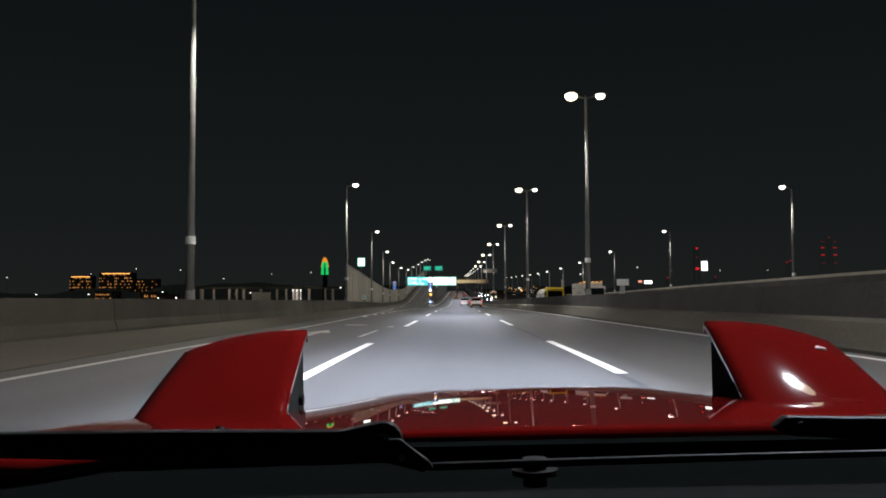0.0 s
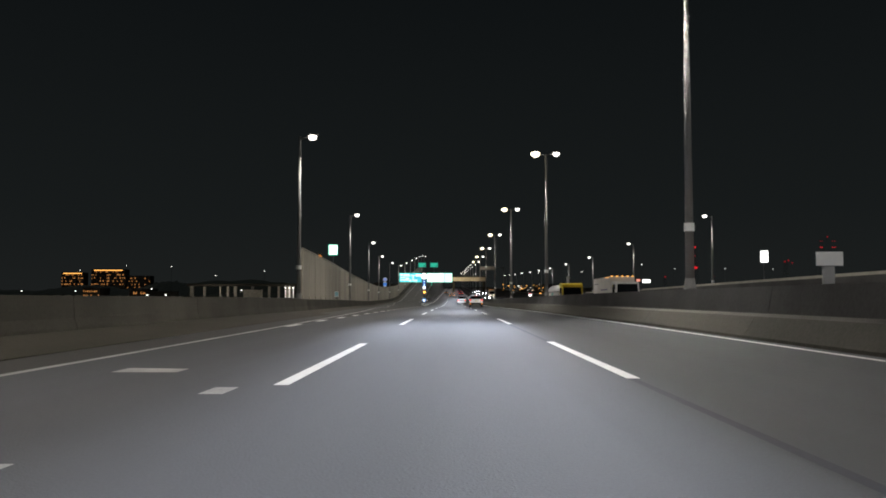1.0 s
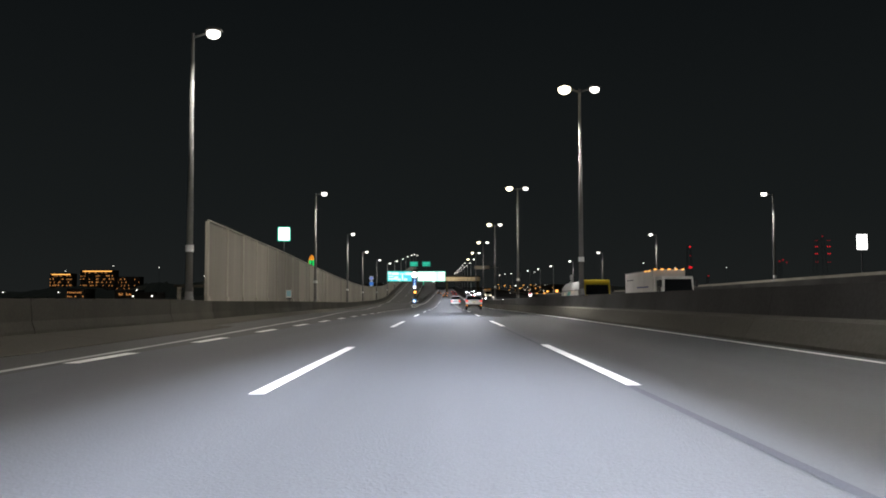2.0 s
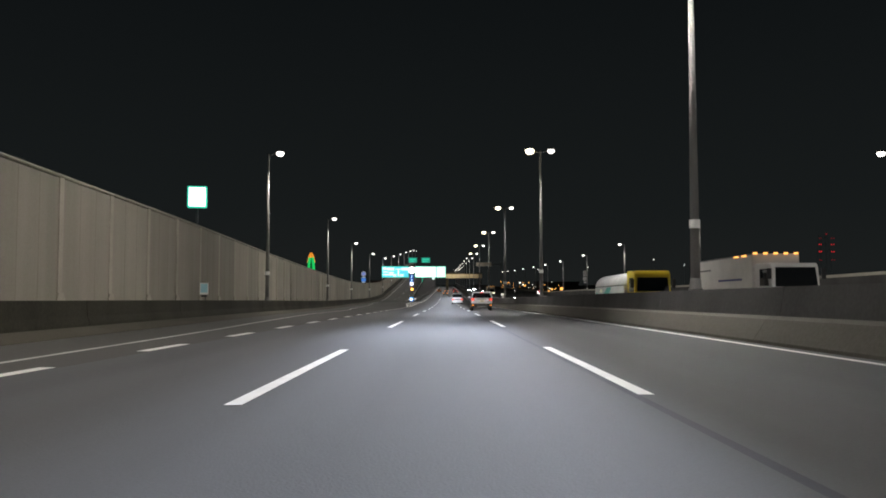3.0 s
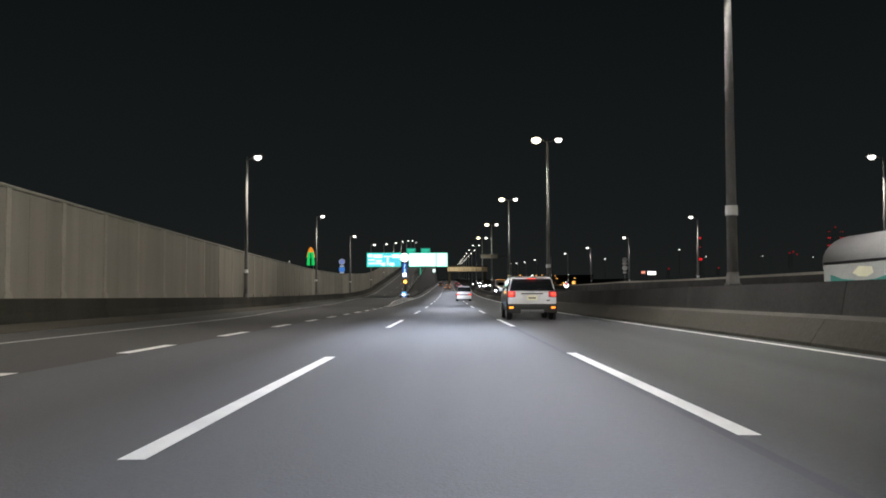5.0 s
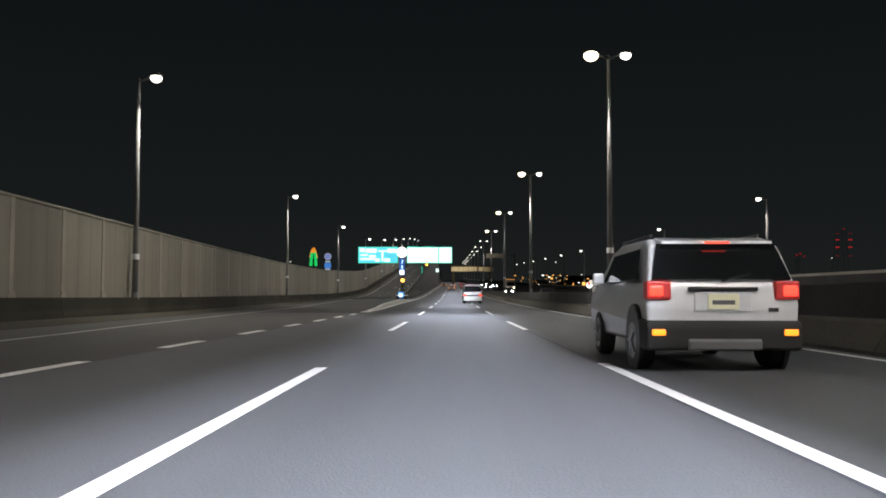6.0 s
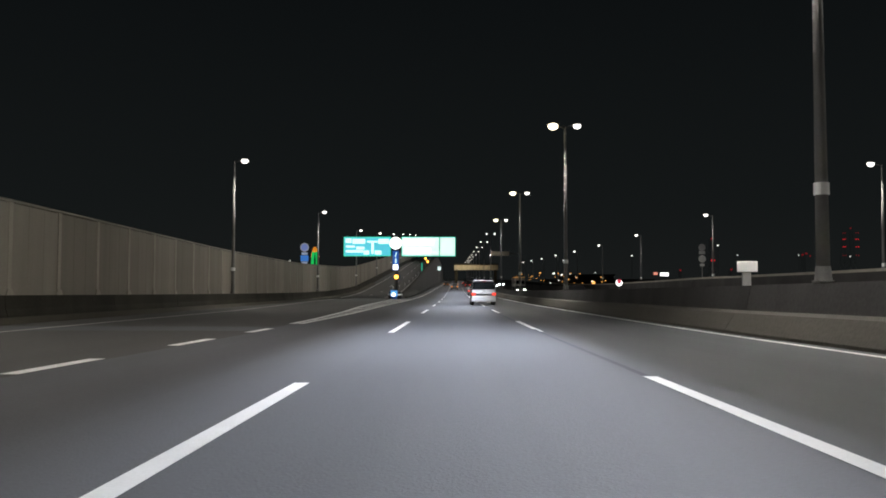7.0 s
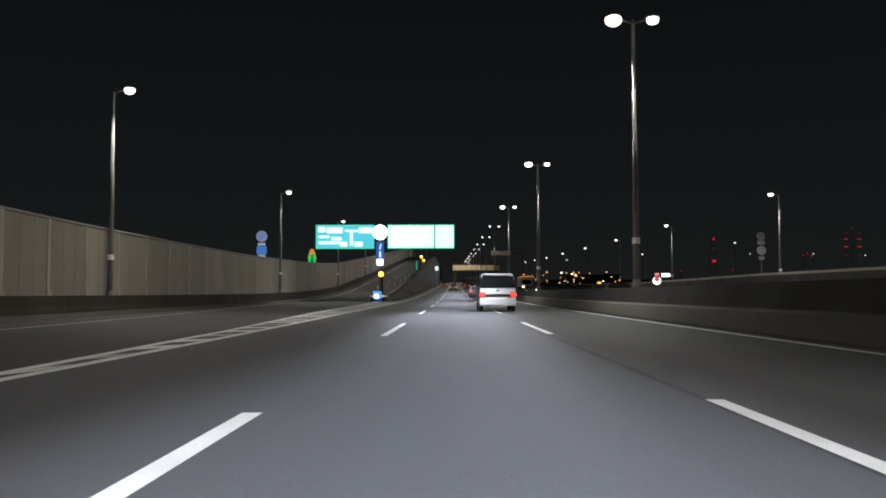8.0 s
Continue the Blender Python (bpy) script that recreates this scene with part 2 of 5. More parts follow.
left_line = line((-120, -4.75), (26, -4.8), (45, -5.05), (60, -5.4), (86, -6.4), (96, -7.05), (104, -7.55), (118, -8.3), (144, -8.75), (152, -9.6), (172, -10.9), (196, -11.6), (208, -12.4), (235, -14.1), (300, -15.6), (800, -16.2))
gore_right = line((160, -4.85), (185, -4.74), (211, -5.15), (1600, -5.2))
gore_left = line((170, -4.95), (180.6, -5.07), (184, -5.22), (187, -5.36), (191.6, -5.52), (201.6, -6.1), (212, -6.6), (225, -7.0), (245, -7.3), (258, -7.5))
RIGHT_LINE, BARRIER_X = 5.87, 6.52
far_wall = line((-120, 24.2), (73, 27.55), (118, 28.35), (164, 29.1), (211, 30.1), (254, 30.6), (299, 31.2), (344, 32.2), (389, 32.9), (1600, 33.0))
NOSE_Y, END_Y, RAMP_END = 263.0, 1150.0, 780.0


# ---- ground and carriageways ----
bm = bmesh.new()
bmesh.ops.create_grid(bm, x_segments=24, y_segments=24, size=4200)
for v in bm.verts:
    v.co += Vector((0, 1800, -0.9))
ground = tagged(part("ground", bm, GROUND), "dark open land beside the raised expressway at night", "ground", kind="structure")

YS = steps(-60, 320, 8) + steps(340, END_Y, 25)


def main_left(y):
    return left_face(y) + 0.3 if y < 262 else -6.4


road = tagged(part("road", ribbon(YS, lambda y: [(main_left(y), -0.9), (main_left(y), road_z(y)), (BARRIER_X + 0.2, road_z(y)), (BARRIER_X + 0.2, -0.9)]), ASPHALT),
              "dark grey asphalt expressway carriageway with white lane markings", "road", kind="structure")
road_far = tagged(part("road_opposite", ribbon(YS, lambda y: [(7.3, road_z(y) + 0.02), (far_wall(y), road_z(y) + 0.25), (far_wall(y) + 0.4, -0.9)]), ASPHALT_DIM),
                  "asphalt carriageway for oncoming traffic beyond the median wall", "road", kind="structure")
ramp = tagged(part("road_ramp", ribbon(steps(262, RAMP_END, 12), lambda y: [(left_face(y) + 0.3, -0.9), (left_face(y) + 0.3, ramp_z(y)), (-8.6, ramp_z(y)), (-8.6, -0.9)]), ASPHALT_DIM),
              "asphalt exit ramp climbing away from the main carriageway", "road", kind="structure")


def shoulder(y):
    return [(main_left(y) + 0.02, road_z(y) + 0.003), (min(-4.8, left_line(y) + 0.25) if y < 60 else -4.8, road_z(y) + 0.003)]


# darker strips put the weaker light beside the lanes into the colour
tagged(part("road_shoulder", ribbon(steps(-60, 168, 6) + [171], shoulder), ASPHALT_DIM), "asphalt of the nearside shoulder and exit lane, darkened for weaker light", "road", kind="structure")
tagged(part("road_exit_lane", ribbon(steps(171, 262, 4), lambda y: [(main_left(y) + 0.02, road_z(y) + 0.003), (gore_left(y), road_z(y) + 0.003)]), ASPHALT_DIM), "asphalt of the exit lane, darkened for weaker light", "road", kind="structure")


def stripe(name, parent, ys, x0, x1, height=0.006, material=PAINT, zf=road_z):
    """A flat painted mark; x0 and x1 are numbers or functions of y."""
    fx = lambda f, y: f(y) if callable(f) else f
    return part(name, ribbon(ys, lambda y: [(fx(x0, y), zf(y) + height), (fx(x1, y), zf(y) + height)]), material, parent)


def fine_steps(a, b):
    return steps(a, min(b, 300), 6) + (steps(320, b, 25) if b > 320 else [])


stripe("edge_line", road, fine_steps(-50, 1000), RIGHT_LINE - 0.08, RIGHT_LINE + 0.08)
stripe("edge_line", road, fine_steps(-50, 255), lambda y: left_line(y) - 0.07, lambda y: left_line(y) + 0.07, material=PAINT_WORN)
for k in range(-3, 40):
    for x, y0 in ((-1.635, 9.55), (1.93, 10.35)):
        y = y0 + 20 * k
        stripe("lane_dash", road, steps(y, y + 8, 4), x - 0.075, x + 0.075)
for k in range(22):
    y = 47.5 + 5.91 * k if k < 15 else 136.1 + 5.57 * (k - 15)
    stripe("exit_dash", road, [y, y + 2.4], -5.06, -4.84)
# gore: a solid tip, then two parting lines with rungs between them
stripe("gore_line", road, fine_steps(175.4, 900), lambda y: gore_right(y) - 0.10, lambda y: gore_right(y) + 0.10)
stripe("gore_line", road, steps(175.4, 256, 4), lambda y: gore_left(y) - 0.11, lambda y: gore_left(y) + 0.09, 0.010)
for k in range(33):
    y = 178.3 + 2.15 * k + max(0, k - 8) * 0.12
    bm = bmesh.new()
    a, b = gore_left(y) + 0.08, gore_right(y + 0.7) - 0.09
    bm.faces.new([bm.verts.new(p) for p in ((a, y, road_z(y) + 0.014), (b, y + 0.55, road_z(y + 0.55) + 0.014), (b, y + 1.55, road_z(y + 1.55) + 0.014), (a, y + 1.0, road_z(y + 1.0) + 0.014))])
    part("gore_bar", bm, PAINT_WORN if k % 3 == 2 else PAINT, road)
# worn painted arrow and stray marks in the nearside lane
for pts in (((-3.72, 20.2), (-3.50, 20.2), (-3.50, 23.4), (-3.25, 23.4), (-3.62, 25.6), (-4.0, 23.4), (-3.72, 23.4)), ((-3.85, 31.0), (-3.1, 31.0), (-3.1, 31.5), (-3.85, 31.6)), ((-2.24, 20.6), (-2.16, 20.6), (-2.16, 25.4), (-2.24, 25.4)), ((-2.2, 28.7), (-1.98, 28.7), (-1.98, 29.3), (-2.2, 29.3))):
    bm = bmesh.new()
    bm.faces.new([bm.verts.new((x, y, road_z(y) + 0.008)) for x, y in pts])
    part("worn_arrow", bm, PAINT_WORN, road)
# paving seam that runs along the offside lane
stripe("paving_seam", road, fine_steps(-50, 300), lambda y: 1.80 + 0.06 * math.sin(y * 0.051), lambda y: 1.89 + 0.06 * math.sin(y * 0.051 + 0.05), 0.004, SEAM)
stripe("edge_line", ramp, steps(262, 760, 12), -9.25, -9.1, 0.006, PAINT_WORN, ramp_z)
stripe("edge_line", ramp, steps(262, 760, 12), lambda y: left_line(y) - 0.08, lambda y: left_line(y) + 0.08, 0.006, PAINT_WORN, ramp_z)
for k in range(20):
    y = 275 + 20 * k
    stripe("lane_dash", ramp, steps(y, y + 8, 4), -12.4, -12.25, 0.006, PAINT_WORN, ramp_z)
for x in (12.4, 15.9):
    for k in range(18):
        y = 3 + 20 * k
        bm = ribbon([y, y + 8], lambda s: [(x - 0.07, road_z(s) + 0.10), (x + 0.07, road_z(s) + 0.105)])
        part("lane_dash", bm, PAINT, road_far)


# ---- concrete walls, built in sections with open joints ----
def sections(name, label, a, b, length, profile, material, extra=None, apron_mat=None):
    root = thing(name, Matrix(), label, "wall", kind="structure")
    y = a
    while y < b - 1:
        e = min(b, y + length)
        part("wall_section", ribbon(steps(y, e - 0.03, 5), profile, True), material, root)
        if extra:
            part("apron", ribbon(steps(y, e - 0.015, 5), extra, True), apron_mat, root)
        y = e
    return root


def median(y):
    x, z = BARRIER_X, road_z(y)
    return [(x + 0.23, z - 0.3), (x + 0.24, z + 0.50), (x + 0.36, z + 1.12), (x + 0.62, z + 1.12), (x + 0.74, z + 0.50), (x + 0.95, z + 0.4), (x + 0.95, z - 0.3)]


def median_apron(y):
    x, z = BARRIER_X, road_z(y)
    return [(x - 0.30, z - 0.2), (x - 0.28, z + 0.06), (x - 0.02, z + 0.47), (x + 0.22, z + 0.53), (x + 0.22, z - 0.2)]


def left_wall(y):
    x, z = left_face(y), (road_z(y) if y < 250 else ramp_z(y))
    h = 0.90 if y < 75 else 0.84
    return [(x + 0.12, z - 0.4), (x + 0.10, z + 0.22), (x + 0.03, z + 0.42), (x, z + h), (x - 0.62, z + h), (x - 0.66, z - 0.9)]


def left_apron(y):
    x, z = left_face(y), (road_z(y) if y < 250 else ramp_z(y))
    w = 2.0 if y < 70 else 1.0
    return [(x + 0.13, z - 0.3), (x + 0.13, z + 0.16), (x + w, z + 0.02), (x + w + 0.02, z - 0.3)]


wall_median = sections("wall_median", "grey concrete median barrier with a pale kerb at its foot", -50, 330, 10, median, CONCRETE_MEDIAN, median_apron, APRON)
part("wall_far_run", ribbon(steps(330, END_Y, 25), median, True), CONCRETE_DARK, wall_median)
wall_left = sections("wall_left", "low weathered concrete parapet along the nearside shoulder", -50, 76, 10, left_wall, CONCRETE, left_apron, APRON_LEFT)
wall_dark = sections("wall_left_stained", "dark concrete parapet under the noise barrier", 76, 330, 10, left_wall, CONCRETE_DARKEST, left_apron, APRON_LEFT)
part("wall_far_run", ribbon(steps(330, RAMP_END, 15), left_wall, True), CONCRETE_DARKEST, wall_dark)
far_height = line((-120, 2.5), (262, 2.5), (306, 2.0), (340, 1.5), (390, 1.1), (1600, 1.1))
tagged(part("wall_opposite", ribbon(steps(-50, 300, 10) + steps(325, END_Y, 25), lambda y: [(far_wall(y), road_z(y) - 0.5), (far_wall(y), road_z(y) + far_height(y)), (far_wall(y) + 0.3, road_z(y) + far_height(y)), (far_wall(y) + 0.3, road_z(y) - 1.5)], True), CONCRETE_DARK),
       "long concrete parapet on the far edge of the opposite carriageway", "wall", kind="structure")
tagged(part("guard_rail_opposite", ribbon(steps(-50, 300, 10) + steps(325, 700, 25), lambda y: [(far_wall(y) + 0.05, road_z(y) + far_height(y)), (far_wall(y) + 0.05, road_z(y) + far_height(y) + 0.22), (far_wall(y) + 0.2, road_z(y) + far_height(y) + 0.22), (far_wall(y) + 0.2, road_z(y) + far_height(y))], True), POST_STEEL),
       "pale steel rail along the top of the far parapet", "guard rail", kind="structure")


def nose_wall(y):
    x, z0, z1 = -8.45, road_z(y) - 0.5, ramp_z(y) + 0.12 + 0.83 * min(1, max(0, (y - 285) / 110))
    return [(x + 0.25, z0), (x + 0.12, z1), (x - 0.12, z1), (x - 0.12, z0)]


tagged(part("wall_ramp", ribbon(steps(266, RAMP_END, 12), nose_wall, True), CONCRETE_DARKEST), "dark concrete parapet on the inner edge of the climbing ramp", "wall", kind="structure")
tagged(part("wall_gore", ribbon(steps(266, 330, 8) + steps(350, END_Y, 25), lambda y: [(-6.5, road_z(y) - 0.5), (-6.45, road_z(y) + 0.15 + 0.75 * min(1, max(0, (y - 285) / 110))), (-6.75, road_z(y) + 0.15 + 0.75 * min(1, max(0, (y - 285) / 110))), (-6.75, road_z(y) - 0.5)], True), CONCRETE_DARK),
       "low dark concrete barrier along the main carriageway past the exit", "wall", kind="structure")

tagged(part("verge", ribbon(steps(262, 330, 6) + steps(345, RAMP_END, 25), lambda y: [(-8.62, ramp_z(y) + 0.02), (-8.3, ramp_z(y) + 0.06), (-8.0, (ramp_z(y) + road_z(y)) / 2 if y < 330 else road_z(y)), (-6.4, road_z(y) + 0.06)]), CONCRETE_DARK), "dark sloping verge between ramp and carriageway", "verge", kind="structure")

# ---- noise barrier: steel posts with a panel in each bay ----
barrier = thing("noise_barrier", Matrix(), "tall beige noise barrier of ribbed panels between steel posts, standing on the parapet", "noise barrier", kind="structure")


def barrier_top(y):
    return (road_z(y) if y < 250 else ramp_z(y)) + float(np.interp(y, [74, 100, 120, 205, 240, 260, 300, 360, 800], [4.02, 4.02, 3.90, 3.80, 3.85, 4.05, 4.18, 4.3, 4.3]))


y = 77.2
panel_rng = random.Random(4)
while y < 560:
    e = y + 4.0
    xa, xb = left_face(y) - 0.45, left_face(e) - 0.45
    za, zb = left_wall(y)[3][1], left_wall(e)[3][1]
    ta, tb = barrier_top(y), barrier_top(e)
    bm = box(xa - 0.09, xa + 0.024, y - 0.13, y + 0.13, za, ta + 0.03, 0.006)
    part("post", bm, POST_STEEL, barrier)
    bm = prism([(-0.24, za - 0.02), (-0.24, za + 0.05), (-0.13, za + 0.20), (0.13, za + 0.20), (0.24, za + 0.05), (0.24, za - 0.02)], xa + 0.026, xa + 0.07, 0.008)
    bmesh.ops.translate(bm, verts=bm.verts, vec=(0, y, 0))
    part("post_foot", bm, POST_STEEL, barrier)
    part("cap_rail", rod((xa, y, ta + 0.07), (xb, e, tb + 0.07), 0.055, 0.055, 8), PANEL, barrier)
    # a bay: three upright sheets with shallow joints between them
    bm = bmesh.new()
    out = panel_rng.uniform(-0.012, 0.012)
    prof = []
    for i in range(3):
        u = i / 3
        prof += [(u + 0.003, 0.002), (u + 0.006, 0.010), (u + 0.327, 0.010), (u + 0.330, 0.002)]
    rows = []
    for w in (0.0, 1.0):
        row = []
        for u, d in prof:
            z0, z1 = za + (zb - za) * u, ta + (tb - ta) * u
            row.append(bm.verts.new((xa + (xb - xa) * u + d + out, y + 0.132 + u * 3.736, z0 + (z1 - z0) * w)))
        rows.append(row)
    back = [[bm.verts.new((r[k].co.x - 0.08, r[k].co.y, r[k].co.z)) for k in (0, -1)] for r in rows]
    for i in range(len(prof) - 1):
        bm.faces.new((rows[0][i], rows[0][i + 1], rows[1][i + 1], rows[1][i]))
    bm.faces.new((back[0][0], back[1][0], back[1][1], back[0][1]))
    bm.faces.new((rows[0][0], rows[1][0], back[1][0], back[0][0]))
    bm.faces.new((rows[0][-1], back[0][1], back[1][1], rows[1][-1]))
    bm.faces.new(rows[1] + [back[1][1], back[1][0]])
    part("panel", bm, PANEL, barrier)
    y = e


# ---- roadside lamps ----
def lantern(post, x, z, lens_mat, size=1.0):
    """A flat oval lantern head at the end of its arm, lens facing down and outward."""
    bm = bmesh.new()
    bmesh.ops.create_uvsphere(bm, u_segments=14, v_segments=8, radius=1.0)
    for v in bm.verts:
        v.co = Vector((v.co.x * 0.33 + x, v.co.y * 0.27, v.co.z * (0.14 if v.co.z > 0 else 0.03) + z + 0.06))
    # warm lenses are drawn oversize: the lamp's bloom is put into their shape
    k = (1.35 if lens_mat is LENS_WARM else 1.0) * size
    head = part("lamp_head", bm, STEEL, post, "grey die-cast lantern head", True)
    bm = bmesh.new()
    bmesh.ops.create_uvsphere(bm, u_segments=16, v_segments=10, radius=1.0)
    for v in bm.verts:
        v.co = Vector((v.co.x * 0.25 * k + x, v.co.y * 0.24 * k, v.co.z * (0.20 * k if v.co.z < 0 else 0.16 * k) + z - 0.03))
    part("lens", bm, lens_mat, head, "glowing white glass lens", True)


def lamp_post(name, height, arms, lens_mats, base_z, label, band=2.95, size=1.0):
    post = thing(name, Matrix(), label, "street lamp", "street lamps along the expressway")
    r0, r1 = 0.135, 0.06
    part("pole", rod((0, 0, base_z), (0, 0, height), r0, r1, 14), POLE, post, smooth=True)
    bm = box(-0.15, 0.15, -0.2, 0.2, base_z, base_z + 0.05, 0.01)
    part("base_plate", bm, STEEL, post)
    part("tag_band", rod((0, 0, band - 0.12), (0, 0, band + 0.12), 0.150, 0.148, 14), SIGN_WHITE, post, "white reflective number band")
    part("pole_collar", rod((0, 0, base_z + 0.05), (0, 0, base_z + 0.32), 0.168, 0.142, 14), POLE, post)
    for reach, lm in zip(arms, lens_mats):
        bm = rod((0, 0, height - 0.16), (reach * 0.55, 0, height - 0.03), 0.045, 0.04, 8)
        rod((reach * 0.52, 0, height - 0.035), (reach * 0.8, 0, height), 0.04, 0.035, 8, bm)
        part("arm", bm, POLE, post)
        lantern(post, reach, height + 0.02, lm, size)
    return post


lamp_c = bpy.data.lights.new("lantern_light", "SPOT")
lamp_c.energy, lamp_c.color, lamp_c.spot_size, lamp_c.spot_blend, lamp_c.shadow_soft_size = LAMP_W * 0.9, (1.0, 0.968, 0.945), radians(134), 0.7, 0.12
lamp_s = bpy.data.lights.new("lantern_light_single", "SPOT")
lamp_s.energy, lamp_s.color, lamp_s.spot_size, lamp_s.spot_blend, lamp_s.shadow_soft_size = LAMP_W * 0.32, (1.0, 0.94, 0.85), radians(160), 0.6, 0.12


lamp_b = lamp_c.copy()
lamp_b.spot_size, lamp_b.spot_blend, lamp_b.energy, lamp_b.color = radians(160), 0.6, LAMP_W * 1.05, (1.0, 0.955, 0.88)
# bluish lane beam added to imitate headlight pools, no light of the lantern
lane_headlight = lamp_c.copy()
lane_headlight.spot_size, lane_headlight.spot_blend, lane_headlight.energy, lane_headlight.color = radians(23), 1.0, LAMP_W * 3.7, (0.79, 0.86, 1.0)
lamp_far = lamp_c.copy()
lamp_far.energy, lamp_far.spot_size, lamp_far.spot_blend = LAMP_W * 1.5, radians(140), 0.8


def lit(post_pose, dx, height, data, lean=0.7):
    ob = new("lantern_light", data)
    eye = post_pose @ Vector((dx + (0.25 if dx > 0 else -0.25), 0, height - 0.22))
    ob.matrix_basis = look(eye, eye + Vector((lean if dx > 0 else -lean, 0, -1)))


def lit_road(post_pose, dx, height):
    """A lantern over the carriageway: a wide weak spread, and a long oval beam drawn out along the lanes, added in
    place of passing headlights.
    """
    eye = post_pose @ Vector((dx - 0.25, 0, height - 0.22))
    new("lantern_light", lamp_b).matrix_basis = look(eye, eye + Vector((-0.9, 0, -0.9)))
    new("headlight_pool_beam", lane_headlight).matrix_basis = look(eye, eye + Vector((-0.52, 0, -1))) @ Matrix.Diagonal((14, 1, 1, 1))


first = lamp_post("street_lamp", 11.76, (0.78, -0.78), (LENS_WHITE, LENS_WARM), 1.12, "tall twin-arm grey steel street lamp, lit, on the median barrier")
further = None
for k in range(-1, 18):
    y = 7.3 + 39.7 * k
    m = pose(6.99, y, road_z(y))
    if k == -1:
        first.matrix_basis = m
    elif y > 320:
        # smaller lanterns far off, so that the glowing row does not run together
        if further is None:
            further = lamp_post("street_lamp", 11.76, (0.78, -0.78), (LENS_WHITE, LENS_WHITE), 1.12, "tall twin-arm grey steel street lamp with small lanterns, lit", size=0.62)
            further.matrix_basis = m
        else:
            copy_thing(further, m)
    else:
        copy_thing(first, m)
    if y < 330:
        lit(m, 0.78, 11.76, lamp_c, 1.1)
        lit_road(m, -0.78, 11.76)
    elif y < 820:
        lit(m, -0.78, 11.76, lamp_far, 1.5)
single = lamp_post("street_lamp", 10.45, (0.74,), (LENS_WHITE,), 0.85, "single-arm grey steel street lamp, lit, on the nearside parapet", 2.7)
for k, y in enumerate([-18.6, 26.9, 72.8, 118.9, 164.4, 211.4] + [255.1 + 45.6 * i for i in range(8)]):
    z = (road_z(y) if y < 250 else ramp_z(y)) - (0.12 if 100 < y < 240 else 0)
    m = pose(left_face(y) - 0.15, y, z)
    if k == 0:
        single.matrix_basis = m
    else:
        copy_thing(single, m)
    if y < 500:
        lit(m, 0.74, 10.45, lamp_s)
third = lamp_post("street_lamp", 10.15, (-0.78,), (LENS_WHITE,), 2.5, "single-arm grey steel street lamp, lit, beyond the opposite carriageway")
for k, y in enumerate([-17.0, 28.0, 73.1, 118.1, 163.9, 211.9, 255.1] + [298.7 + 45.0 * i for i in range(7)]):
    m = pose(far_wall(y) + 0.15, y, road_z(y))
    if k == 0:
        third.matrix_basis = m
    else:
        copy_thing(third, m)
    if y < 330:
        lit(m, -0.78, 10.15, lamp_s)


# ---- vehicles ----
def slab(corners, thick, bm=None):
    """A flat pane with the given corners, drawn out by thick along its normal."""
    own = bmesh.new()
    vs = [Vector(c) for c in corners]
    n = (vs[1] - vs[0]).cross(vs[2] - vs[0]).normalized() * thick
    a = [own.verts.new(v) for v in vs]
    b = [own.verts.new(v + n) for v in vs]
    own.faces.new(a[::-1])
    own.faces.new(b)
    for i in range(len(vs)):
        j = (i + 1) % len(vs)
        own.faces.new((a[i], a[j], b[j], b[i]))
    return own if bm is None else joined(bm, own)


def wheel(car, x, y, r, width):
    bm = disc((x, y, r), (1, 0, 0), r, width, 26, 0.03)
    w = part("wheel", bm, RUBBER, car, "black rubber tyre")
    s = 1 if x > 0 else -1
    bm = disc((x + s * width * 0.46, y, r), (1, 0, 0), r * 0.66, width * 0.16, 20)
    for i in range(5):
        a = i * 2 * math.pi / 5
        rod((x + s * width * 0.56, y, r), (x + s * width * 0.56, y + math.cos(a) * r * 0.6, r + math.sin(a) * r * 0.6), 0.03, 0.02, 6, bm)
    part("rim", bm, RIM, w, "silver alloy rim")


def shell(outline, half, belt, roof, pinch):
    def taper(y, z):
        k = min(1.0, max(0.0, (z - belt) / (roof - belt)))
        return 1 - pinch * k - (0.05 if z < 0.4 else 0)
    return prism(outline, -half, half, 0.055, taper, 3)


